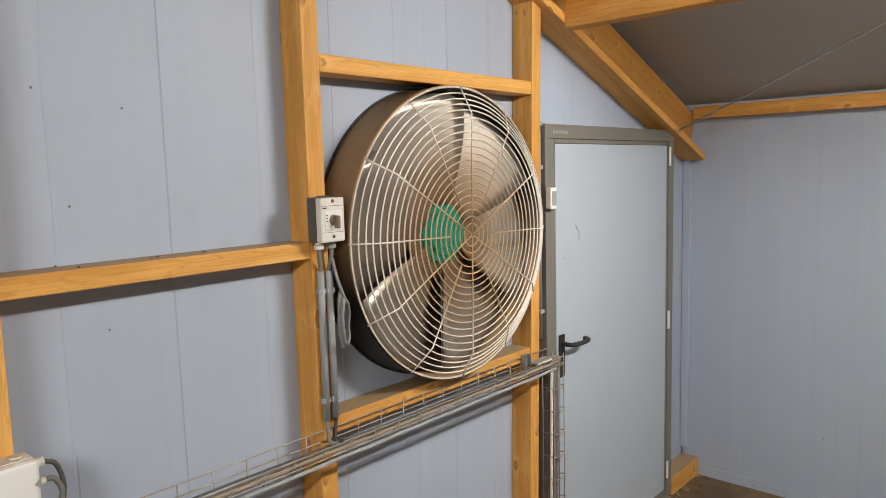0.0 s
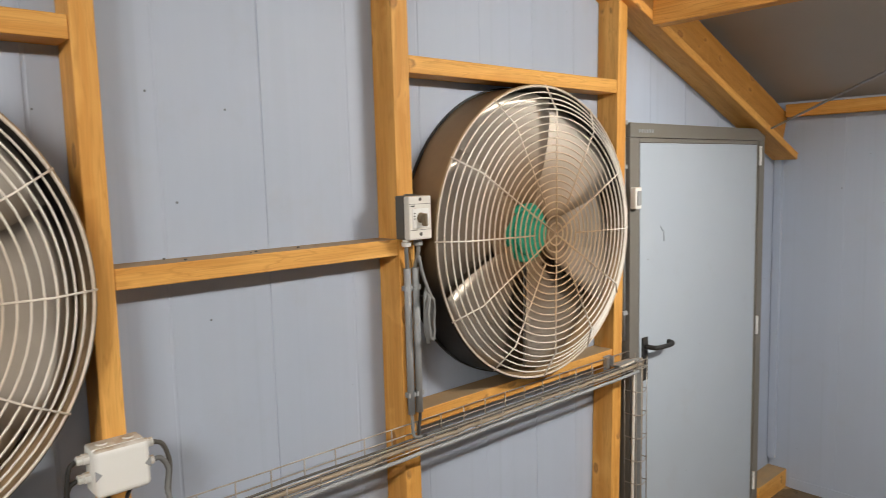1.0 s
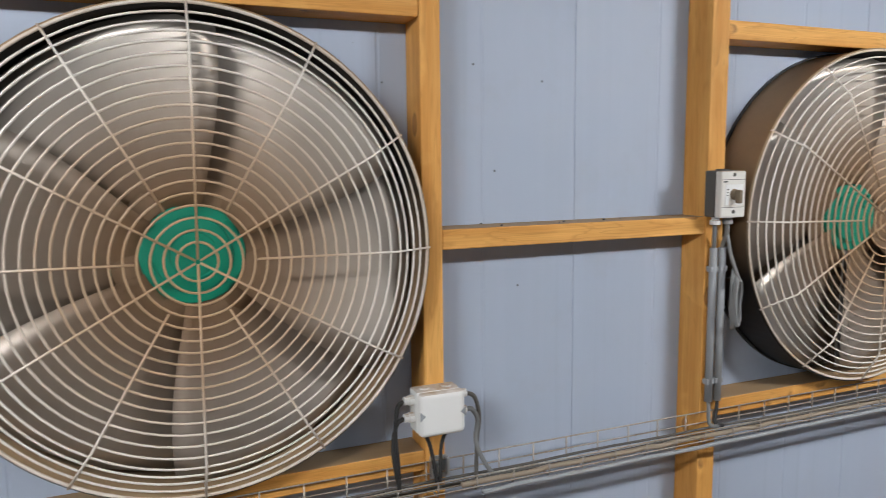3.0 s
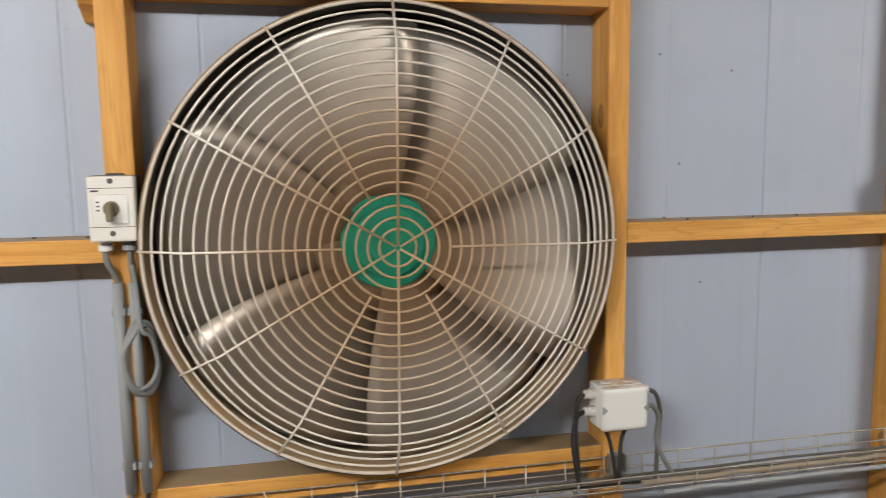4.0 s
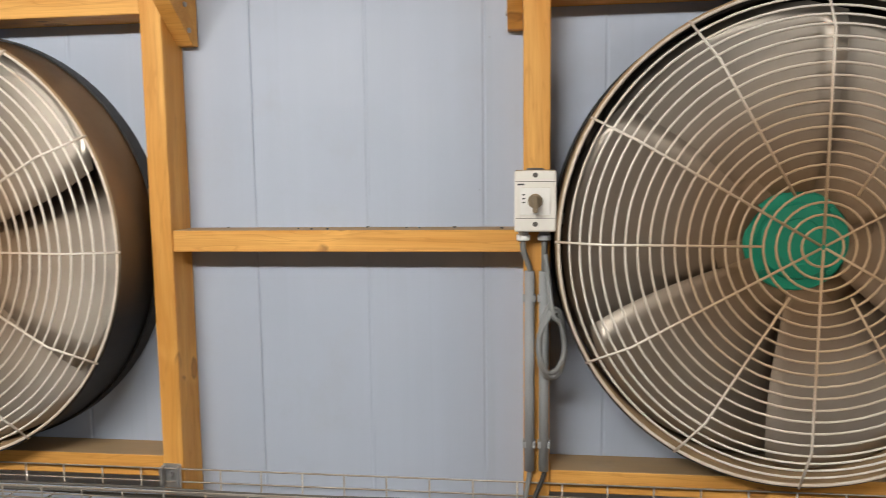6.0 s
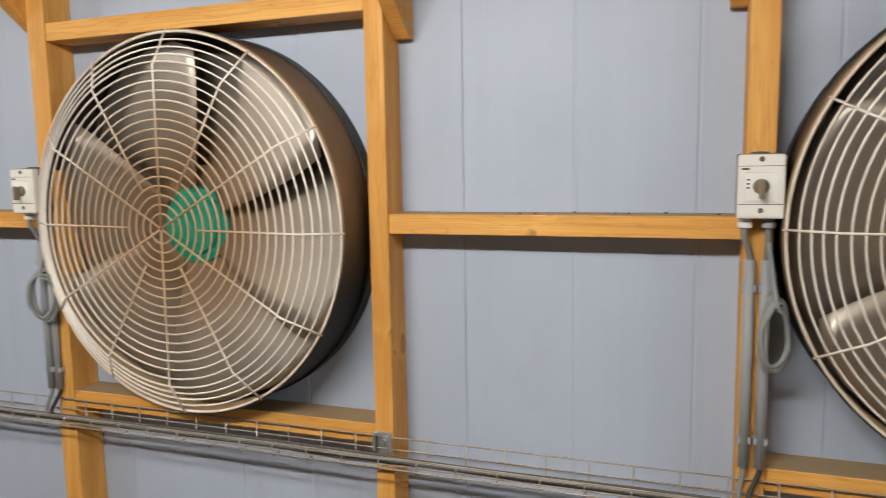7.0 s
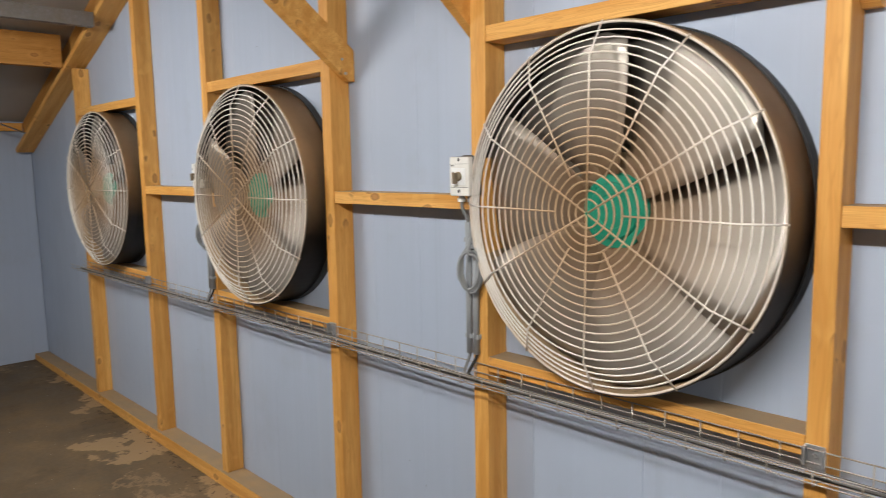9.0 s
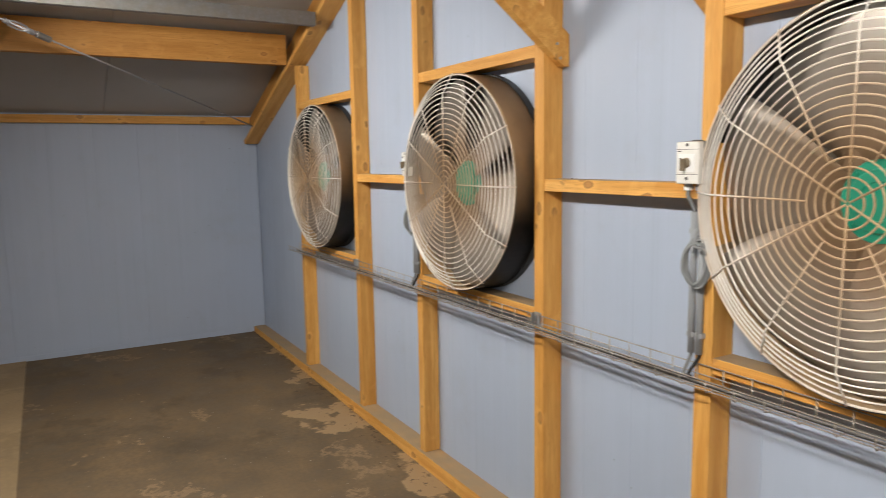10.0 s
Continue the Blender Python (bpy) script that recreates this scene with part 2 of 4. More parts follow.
def housing_material():
    """Black-painted drum; brown dust lies on the upward side, the underside's shade is painted in."""
    m = Nodes("black_drum_paint")
    v = m.coord((1, 1, 1))
    geo = m.t.nodes.new("ShaderNodeNewGeometry")
    sep = m.add("ShaderNodeSeparateXYZ", Vector=geo.outputs["Normal"])
    # mask for dust and the lit top together; the underside keeps a shade-dark tone
    up = m.ramp(m.math("ADD", sep.outputs["Z"], 0.6), [(0.3, (0, 0, 0)), (0.95, (1, 1, 1))])
    n1 = m.noise(v, 6.0, 6, 0.65)
    fac = m.math("MULTIPLY", up, m.ramp(n1, [(0.2, (0.75, 0.75, 0.75)), (0.6, (1, 1, 1))]))
    thin = m.math("MULTIPLY", m.ramp(n1, [(0.45, (0, 0, 0)), (0.75, (1, 1, 1))]), 0.3)
    col = m.mix(thin, (0.014, 0.013, 0.012), (0.07, 0.052, 0.036))
    col = m.mix(fac, col, (0.40, 0.275, 0.155))
    m.bump(n1, 0.2, 0.002)
    return m.done(col, m.math("ADD", 0.5, m.math("MULTIPLY", fac, 0.35)), 0.0, 0.4)


DRUM = housing_material()


def concrete_material(name, base, dusty, amount, crust=False):
    m = Nodes(name)
    v = m.coord((1, 1, 1), shift=False)
    a = m.noise(v, 0.7, 6, 0.6)
    b = m.noise(v, 3.0, 8, 0.65)
    c = m.noise(v, 42.0, 4, 0.6)
    col = m.mix(m.ramp(a, [(0.35, (0, 0, 0)), (0.65, (1, 1, 1))]), base, tuple(x * 0.62 for x in base))
    col = m.mix(m.math("MULTIPLY", m.ramp(b, [(0.4, (0, 0, 0)), (0.7, (1, 1, 1))]), amount), col, dusty)
    ring = m.ramp(m.noise(v, 1.9, 7, 0.72), [(0.6, (0, 0, 0)), (0.612, (1, 1, 1)), (0.64, (0.8, 0.8, 0.8)), (0.652, (0, 0, 0))])
    col = m.mix(m.math("MULTIPLY", ring, 0.6), col, (0.36, 0.24, 0.13))
    wet = m.ramp(m.noise(v, 1.3, 6, 0.7), [(0.55, (0, 0, 0)), (0.62, (1, 1, 1))])
    col = m.mix(m.math("MULTIPLY", wet, 0.4), col, tuple(x * 0.45 for x in base))
    col = m.mix(m.ramp(c, [(0.35, (0.3, 0.3, 0.3)), (0.7, (0, 0, 0))]), col, tuple(x * 0.5 for x in base))
    if crust:
        # tan dried crust along the foot of the gable wall
        sep = m.add("ShaderNodeSeparateXYZ", Vector=v)
        near = m.math("MULTIPLY", m.math("ADD", sep.outputs["Y"], 0.3), 0.42)
        edge = m.ramp(m.math("ADD", m.noise(v, 1.7, 6, 0.6), near), [(0.61, (0, 0, 0)), (0.63, (1, 1, 1))])
        col = m.mix(m.math("MULTIPLY", edge, 0.85), col, (0.37, 0.245, 0.125))
        crumbs = m.ramp(m.math("ADD", m.noise(v, 16.0, 5, 0.75), m.math("MULTIPLY", near, 0.8)), [(0.65, (0, 0, 0)), (0.68, (1, 1, 1))])
        col = m.mix(m.math("MULTIPLY", crumbs, 0.8), col, (0.07, 0.045, 0.025))
    vo = m.add("ShaderNodeTexVoronoi", Vector=v, Scale=13.0)
    sp = m.ramp(vo.outputs["Distance"], [(0.035, (1, 1, 1)), (0.06, (0, 0, 0))])
    col = m.mix(m.math("MULTIPLY", sp, 0.6), col, (0.5, 0.45, 0.37))
    m.bump(m.math("ADD", b, m.math("MULTIPLY", c, 0.4)), 0.35, 0.004)
    return m.done(col, m.ramp(b, [(0.3, (0.55, 0.55, 0.55)), (0.7, (0.85, 0.85, 0.85))]), 0.0, 0.35)


# dark tone made up for the unseen end wall, keeps bounce light low
LOW_BOUNCE = wood_material("low_bounce_boards", (0.07, 0.045, 0.025), (0.13, 0.085, 0.045))
CONCRETE = concrete_material("dusty_concrete", (0.165, 0.117, 0.067), (0.235, 0.155, 0.078), 0.75, True)
SCREED = concrete_material("pale_screed", (0.41, 0.285, 0.15), (0.46, 0.325, 0.175), 0.5)


def clear_sheet():
    m = Nodes("rooflight_sheet")
    m.b.inputs["Transmission Weight"].default_value = 1.0
    return m.done((0.9, 0.93, 0.93), 0.25, 0.0, 0.5)


SHEET = clear_sheet()


# ---- mesh helpers ----
def part(name, bm, material, parent=None, label="", smooth=False):
    me = bpy.data.meshes.new(name)
    bm.normal_update()
    bm.to_mesh(me)
    bm.free()
    me.materials.append(material)
    if smooth:
        for p in me.polygons:
            p.use_smooth = True
    ob = new(name, me)
    if parent:
        ob.parent = parent
    if label:
        ob["label"] = label
    return ob


def bm_box(x0, x1, y0, y1, z0, z1, bevel=0.0, bm=None, seg=2):
    own = bm is None
    bm = bm or bmesh.new()
    r = bmesh.ops.create_cube(bm, size=1.0)
    vs = r["verts"]
    bmesh.ops.transform(bm, matrix=Matrix.LocRotScale(((x0 + x1) / 2, (y0 + y1) / 2, (z0 + z1) / 2), None, (x1 - x0, y1 - y0, z1 - z0)), verts=vs)
    if bevel:
        es = list({e for v in vs for e in v.link_edges})
        bmesh.ops.bevel(bm, geom=es, offset=bevel, segments=seg, affect="EDGES", profile=0.5)
    return bm


def bm_lathe(profile, n=64, bm=None, close=False):
    """Turns (r, y) points round the local y axis."""
    bm = bm or bmesh.new()
    rows = []
    for r, y in profile:
        if r < 1e-6:
            rows.append([bm.verts.new((0, y, 0))])
        else:
            rows.append([bm.verts.new((r * math.cos(2 * math.pi * i / n), y, r * math.sin(2 * math.pi * i / n))) for i in range(n)])
    pairs = list(zip(rows, rows[1:])) + ([(rows[-1], rows[0])] if close else [])
    for a, b in pairs:
        for i in range(n):
            j = (i + 1) % n
            q = [a[i % len(a)], a[j % len(a)], b[j % len(b)], b[i % len(b)]]
            q = list(dict.fromkeys(q))
            if len(q) > 2:
                bm.faces.new(q)
    bmesh.ops.recalc_face_normals(bm, faces=bm.faces)
    return bm


def bm_tube(points, r, n=6, bm=None, closed=False):
    """A round wire along points."""
    bm = bm or bmesh.new()
    pts = [Vector(p) for p in points]
    rows = []
    up = None
    for i, p in enumerate(pts):
        a = pts[i - 1] if i or closed else p
        b = pts[(i + 1) % len(pts)] if i < len(pts) - 1 or closed else p
        d = (b - a).normalized()
        if up is None:
            up = d.orthogonal().normalized()
        up = (up - d * up.dot(d)).normalized()
        side = d.cross(up)
        rows.append([bm.verts.new(p + r * (math.cos(2 * math.pi * k / n) * up + math.sin(2 * math.pi * k / n) * side)) for k in range(n)])
    for a, b in list(zip(rows, rows[1:])) + ([(rows[-1], rows[0])] if closed else []):
        for k in range(n):
            bm.faces.new((a[k], a[(k + 1) % n], b[(k + 1) % n], b[k]))
    if not closed:
        bm.faces.new(rows[0][::-1])
        bm.faces.new(rows[-1])
    return bm


def curve_points(ctrl, steps=8):
    """Catmull-Rom points through the control points."""
    c = [Vector(p) for p in ctrl]
    c = [2 * c[0] - c[1]] + c + [2 * c[-1] - c[-2]]
    out = []
    for i in range(1, len(c) - 2):
        for s in range(steps):
            t = s / steps
            a, b, d, e = c[i - 1], c[i], c[i + 1], c[i + 2]
            out.append(0.5 * (2 * b + (d - a) * t + (2 * a - 5 * b + 4 * d - e) * t * t + (3 * b - a - 3 * d + e) * t ** 3))
    return out + [c[-2]]


def thing(name, label, category, m=None, group="", kind=""):
    ob = new(name)
    ob.empty_display_size = 0.05
    if m is not None:
        ob.matrix_world = m
    return tagged(ob, label, category, group, kind)


def beam(name, a, b, w, h, label, category, group="", material=None, roll_up=(0, 0, 1), bevel=0.003, kind=""):
    """A straight timber from a to b (axis), w thick sideways and h thick along roll_up."""
    a, b = Vector(a), Vector(b)
    x = (b - a).normalized()
    up = Vector(roll_up)
    z = (up - x * up.dot(x)).normalized()
    y = z.cross(x)
    L = (b - a).length
    ob = part(name, bm_box(-L / 2, L / 2, -w / 2, w / 2, -h / 2, h / 2, bevel), material or WOOD)
    m = Matrix((x, y, z)).transposed().to_4x4()
    m.translation = (a + b) / 2
    ob.matrix_world = m
    return tagged(ob, label, category, group, kind)


# ---- structure ----
def sloped_floor(name, y0, y1, lift, material, label):
    bm = bmesh.new()
    x0, x1 = X_L - 0.1, X_R + 0.1
    top = [bm.verts.new((x, y, floor_z(x) + lift)) for x, y in ((x0, y0), (x1, y0), (x1, y1), (x0, y1))]
    low = [bm.verts.new((v.co.x, v.co.y, -0.3)) for v in top]
    bm.faces.new(top)
    bm.faces.new(low[::-1])
    for i in range(4):
        bm.faces.new((top[i], low[i], low[(i + 1) % 4], top[(i + 1) % 4]))
    bmesh.ops.recalc_face_normals(bm, faces=bm.faces)
    return tagged(part(name, bm, material), label, "floor", kind="structure")


sloped_floor("floor", Y_BACK - 0.1, PANEL + 0.12, 0.0, CONCRETE, "worn brown-grey concrete floor with dust and dried puddle marks")
sloped_floor("floor_strip", -2.95, -2.03, 0.006, SCREED, "pale beige screed strip beside the darker concrete")

DOOR_X0, DOOR_X1, DOOR_TOP = 1.218, 2.482, 2.03


def wall_panel(width, z0, z_left, z_right, depth, ribs):
    """One upright sandwich panel with shallow ribs on the face (local y = 0 is the face, +y into the wall)."""
    bm = bmesh.new()
    xs = [(0.0003, 0.002), (0.003, 0.0)]
    for k in range(1, ribs):
        c = width * k / ribs
        xs += [(c - 0.005, 0.0), (c - 0.002, 0.0014), (c + 0.002, 0.0014), (c + 0.005, 0.0)]
    xs += [(width - 0.003, 0.0), (width - 0.0003, 0.002)]
    f0, f1 = [], []
    for x, y in xs:
        f0.append(bm.verts.new((x, y, z0)))
        f1.append(bm.verts.new((x, y, z_left + (z_right - z_left) * x / width)))
    for i in range(len(xs) - 1):
        bm.faces.new((f0[i], f0[i + 1], f1[i + 1], f1[i]))
    b = [bm.verts.new(p) for p in ((0.0003, depth, z0), (width - 0.0003, depth, z0), (width - 0.0003, depth, z_right), (0.0003, depth, z_left))]
    bm.faces.new((b[1], b[0], b[3], b[2]))
    bm.faces.new((f0[0], f1[0], b[3], b[0]))
    bm.faces.new((f0[-1], b[1], b[2], f1[-1]))
    bm.faces.new(f1 + [b[2], b[3]])
    bm.faces.new(f0[::-1] + [b[0], b[1]])
    bmesh.ops.recalc_face_normals(bm, faces=bm.faces)
    return bm


def core(name, pts, y0, y1, label):
    """The wall's outer core: an upright slab with the outline pts (x, z)."""
    bm = bmesh.new()
    f = [bm.verts.new((x, y0, z)) for x, z in pts]
    b = [bm.verts.new((x, y1, z)) for x, z in pts]
    bm.faces.new(f)
    bm.faces.new(b[::-1])
    for i in range(len(pts)):
        j = (i + 1) % len(pts)
        bm.faces.new((f[i], b[i], b[j], f[j]))
    bmesh.ops.recalc_face_normals(bm, faces=bm.faces)
    return tagged(part(name, bm, PANEL_PAINT), label, "wall", kind="structure")


wall_n = core("wall_north", [(X_L - 0.12, -0.3), (DOOR_X0, -0.3), (DOOR_X0, DOOR_TOP), (DOOR_X1, DOOR_TOP), (DOOR_X1, -0.3), (X_R + 0.12, -0.3),
                             (X_R + 0.12, EAVE_Z), (RIDGE_X, roof_z(RIDGE_X)), (X_L - 0.12, EAVE_Z)], PANEL + 0.042, PANEL + 0.12, "grey-blue ribbed sandwich panel gable wall")
STEP = 1.108
first = -2.595 - 6 * STEP
edges = [X_L]
k = first
while k < X_R - 0.05:
    if k > X_L + 0.05:
        edges.append(k)
    k += STEP
edges.append(X_R)
edges = sorted(set(edges + [DOOR_X0, DOOR_X1, RIDGE_X]))
for a, b in zip(edges, edges[1:]):
    if b - a < 0.02:
        continue
    in_door = a >= DOOR_X0 - 1e-6 and b <= DOOR_X1 + 1e-6
    p = part("panel", wall_panel(b - a, DOOR_TOP + 0.003 if in_door else -0.25, roof_z(a + 1e-5), roof_z(b - 1e-5), 0.04, max(1, round((b - a) / 0.277))), PANEL_PAINT, wall_n)
    p.location = (a, PANEL, 0)


def side_wall(name, x_face, inward, label, gap=None):
    """A panelled side wall; gap: (y0, y1, z0, z1) of a window opening."""
    x0, x1 = (x_face + 0.042, x_face + 0.12) if inward < 0 else (x_face - 0.12, x_face - 0.042)
    top = EAVE_Z + 0.015
    ya, yb = Y_BACK - 0.12, PANEL + 0.04
    bm = bmesh.new()
    if gap:
        bm_box(x0, x1, ya, gap[0], -0.3, top, bm=bm)
        bm_box(x0, x1, gap[1], yb, -0.3, top, bm=bm)
        bm_box(x0, x1, gap[0], gap[1], -0.3, gap[2], bm=bm)
        bm_box(x0, x1, gap[0], gap[1], gap[3], top, bm=bm)
    else:
        bm_box(x0, x1, ya, yb, -0.3, top, bm=bm)
    w = tagged(part(name, bm, PANEL_PAINT), label, "wall", kind="structure")
    y = PANEL - 0.002
    while y > Y_BACK + 0.05:
        wd = min(1.1, y - Y_BACK)
        cut = gap and y - wd >= gap[0] - 0.01 and y <= gap[1] + 0.01
        for za, zb in (((-0.25, gap[2]), (gap[3], top)) if cut else ((-0.25, top),)):
            p = part("panel", wall_panel(wd, za, zb, zb, 0.04, 3), PANEL_PAINT, w)
            p.matrix_world = (Matrix.Translation((x_face, y, 0)) @ Matrix.Rotation(radians(-90), 4, "Z")) if inward < 0 else (Matrix.Translation((x_face, y - wd, 0)) @ Matrix.Rotation(radians(90), 4, "Z"))
        y -= wd
    return w


GAP = (-6.502, -4.302, 1.35, 1.85)
side_wall("wall_east", X_R, -1, "light grey ribbed panel side wall with a low window", GAP)
w = thing("window_3", "long low white-framed window in the side wall", "window", pose(0, 0, 0), kind="structure")
bm = bm_box(X_R - 0.005, X_R + 0.06, GAP[0], GAP[1], GAP[2], GAP[2] + 0.04)
bm_box(X_R - 0.005, X_R + 0.06, GAP[0], GAP[1], GAP[3] - 0.04, GAP[3], bm=bm)
for yy in (GAP[0] + 0.02, (GAP[0] + GAP[1]) / 2, GAP[1] - 0.02):
    bm_box(X_R - 0.004, X_R + 0.058, yy - 0.02, yy + 0.02, GAP[2] + 0.04, GAP[3] - 0.04, bm=bm)
part("window_frame", bm, WHITE_PLASTIC, w)
pane = part("pane", bm_box(X_R + 0.02, X_R + 0.03, GAP[0] + 0.04, GAP[1] - 0.04, GAP[2] + 0.04, GAP[3] - 0.04), SHEET, w)
pane.visible_shadow = False
side_wall("wall_west", X_L, 1, "light grey-blue panel side wall")

# back wall with two windows, behind the camera, dark to cut bounce light
WINDOWS = ((-6.9, -5.3), (-3.9, -2.6))
WIN_Z0, WIN_Z1 = 1.25, 2.25


def back_wall():
    bm = bmesh.new()
    xs = [X_L - 0.12]
    for a, b in WINDOWS:
        xs += [a, b]
    xs.append(X_R + 0.12)
    for i, (a, b) in enumerate(zip(xs, xs[1:])):
        if i % 2:
            bm_box(a, b, Y_BACK - 0.12, Y_BACK, -0.3, WIN_Z0, bm=bm)
            bm_box(a, b, Y_BACK - 0.12, Y_BACK, WIN_Z1, EAVE_Z + 0.07, bm=bm)
        else:
            bm_box(a, b, Y_BACK - 0.12, Y_BACK, -0.3, EAVE_Z + 0.07, bm=bm)
    f = [bm.verts.new((x, Y_BACK, z)) for x, z in ((X_L - 0.12, EAVE_Z + 0.07), (X_R + 0.12, EAVE_Z + 0.07), (RIDGE_X, roof_z(RIDGE_X) + 0.1))]
    g = [bm.verts.new((v.co.x, Y_BACK - 0.12, v.co.z)) for v in f]
    bm.faces.new(f)
    bm.faces.new(g[::-1])
    for i in range(3):
        bm.faces.new((f[i], g[i], g[(i + 1) % 3], f[(i + 1) % 3]))
    bmesh.ops.recalc_face_normals(bm, faces=bm.faces)
    return tagged(part("wall_south", bm, LOW_BOUNCE), "unseen end wall with two windows, made dark to cut bounce light", "wall", kind="structure")


back_wall()
for i, (a, b) in enumerate(WINDOWS):
    w = thing(f"window_{i + 1}", "white-framed window in the end wall", "window", pose(0, 0, 0), kind="structure")
    bm = bm_box(a, b, Y_BACK - 0.06, Y_BACK + 0.01, WIN_Z0, WIN_Z0 + 0.05)
    bm_box(a, b, Y_BACK - 0.06, Y_BACK + 0.01, WIN_Z1 - 0.05, WIN_Z1, bm=bm)
    for c in (a + 0.025, (2 * a + b) / 3, (a + 2 * b) / 3, b - 0.025):
        bm_box(c - 0.025, c + 0.025, Y_BACK - 0.058, Y_BACK + 0.008, WIN_Z0 + 0.05, WIN_Z1 - 0.05, bm=bm)
    part("window_frame", bm, WHITE_PLASTIC, w)
    pane = part("pane", bm_box(a + 0.05, b - 0.05, Y_BACK - 0.03, Y_BACK - 0.02, WIN_Z0 + 0.05, WIN_Z1 - 0.05), SHEET, w)
    pane.visible_shadow = False

# ceiling: two slopes of roof panels
def ceiling_slope(xa, xb):
    bm = bmesh.new()
    ya, yb, n = Y_BACK - 0.12, PANEL + 0.12, 11

    def slab(y0, y1, lift, thick):
        v = []
        for dz in (lift, lift + thick):
            v += [bm.verts.new((x, y, roof_z(x) + dz)) for x, y in ((xa, y0), (xb, y0), (xb, y1), (xa, y1))]
        for q in ((0, 1, 2, 3), (7, 6, 5, 4), (0, 4, 5, 1), (1, 5, 6, 2), (2, 6, 7, 3), (3, 7, 4, 0)):
            bm.faces.new([v[i] for i in q])
    for i in range(n):
        slab(ya + (yb - ya) * i / n, ya + (yb - ya) * (i + 1) / n - 0.004, 0.0, 0.05)
    slab(ya, yb, 0.052, 0.05)
    bmesh.ops.recalc_face_normals(bm, faces=bm.faces)
    return tagged(part("ceiling", bm, CEILING_PAINT), "pale grey roof panels with thin joints", "ceiling", kind="structure")


ceiling_slope(X_L - 0.12, RIDGE_X)
ceiling_slope(RIDGE_X, X_R + 0.12)

# ---- timber frame ----
POSTS = [(1.125, 1.186), (-0.006, 0.056), (-0.862, -0.81), (-1.951, -1.893), (-2.813, -2.762), (-3.886, -3.821), (-4.738, -4.675), (-5.824, -5.763), (-6.712, -6.653), (-7.846, -7.786)]
LEAN = 0.028  # the post beside the door leans by this slope
BATTEN_DROP = 0.30  # vertical distance from the ceiling to the batten's underside
SOLE_TOP = 0.08


def batten_z(x):
    return roof_z(x) - BATTEN_DROP if x < RIDGE_X else 1.862 + 0.384 * (2.823 - x)


for i, (a, b) in enumerate(POSTS):
    c, w = (a + b) / 2, b - a
    top = batten_z(c) - 0.003 if i == 9 else roof_z(c) - 0.03
    base = SOLE_TOP
    foot = c - (LEAN * (2.0 - base) if i == 0 else 0.0)
    beam("timber_post", (foot, PANEL / 2 - 0.001, base), (c + (LEAN * (top - 2.0) if i == 0 else 0.0), PANEL / 2 - 0.001, top), w, PANEL - 0.002, "planed yellow spruce post standing on the sole plate", "post", "posts of the gable wall", roll_up=(0, -1, 0))

LAB_RAIL = "yellow spruce rail between two posts, dusty on top"
for l, r in zip(POSTS[1::2], POSTS[0::2]):
    for z0, z1 in ((1.055, 1.108), (2.143, 2.195)):
        beam("timber_rail", (l[1] + 0.001, PANEL / 2, (z0 + z1) / 2), (r[0] - 0.001 - (LEAN * (2.0 - z0) if r is POSTS[0] else 0.0), PANEL / 2, (z0 + z1) / 2), PANEL - 0.006, z1 - z0, LAB_RAIL, "rail", "rails of the gable wall")
for r, l in zip(POSTS[1:-1:2], POSTS[2::2]):
    beam("timber_rail", (l[1] + 0.001, PANEL / 2, 1.627), (r[0] - 0.001, PANEL / 2, 1.627), PANEL - 0.006, 0.05, LAB_RAIL, "rail", "rails of the gable wall")

beam("sole_plate", (X_L + 0.004, PANEL / 2 - 0.01, 0.005), (DOOR_X0 - 0.02, PANEL / 2 - 0.01, 0.005), 0.118, 0.15, "dusty spruce sole plate along the foot of the wall", "timber")
beam("sole_plate", (DOOR_X1 + 0.005, PANEL / 2 - 0.005, -0.02), (X_R - 0.004, PANEL / 2 - 0.005, -0.02), 0.108, 0.14, "short worn spruce block on the floor beside the door", "timber")

# sloping gable timbers: a batten in front, the rafter above and behind it
for side, xa, xb in ((1, X_R - 0.05, RIDGE_X), (-1, X_L + 0.07, RIDGE_X)):
    n = Vector((SLOPE * side, 0, 1)).normalized()
    def on(x, up, y):
        return Vector((x, y, batten_z(x))) + n * up
    beam("gable_batten", on(xa, 0.019, PANEL / 2 - 0.02), on(xb, 0.019, PANEL / 2 - 0.02), 0.138, 0.038, "sloping spruce batten under the gable rafter", "timber", "sloping gable timbers", roll_up=n)
    # the rafter's shade is painted in with the darker spruce
    beam("gable_rafter", on(xa - 0.04 * side, 0.149, 0.068), on(xb, 0.149, 0.068), 0.06, 0.22, "spruce rafter against the gable wall, its shade put into the colour", "rafter", "sloping gable timbers", WOOD_SHADED, roll_up=n)

# purlins, eave plates and the steel rail run along the shed
# the left purlin gets its shade from the darker wood colour
for x, z0, h in ((1.35, batten_z(1.35) - 0.008, 0.2), (-7.93, batten_z(-7.93) + 0.05, 0.23)):
    beam("purlin", (x, -0.042, z0 + h / 2), (x, Y_BACK + 0.01, z0 + h / 2), 0.075, h, "knotty spruce purlin under the roof panels", "purlin", "purlins", WOOD if x > 0 else WOOD_SHADED)
for side, x in ((1, X_R - 0.03), (-1, X_L + 0.03)):
    beam("eave_plate", (x, 0.03, EAVE_Z - 0.05), (x, Y_BACK + 0.01, EAVE_Z - 0.05), 0.05, 0.07, "narrow spruce plate along the top of the side wall", "timber", "eave plates")
bm = bm_box(-0.03, 0.03, Y_BACK + 0.02, -0.05, -0.045, -0.042)
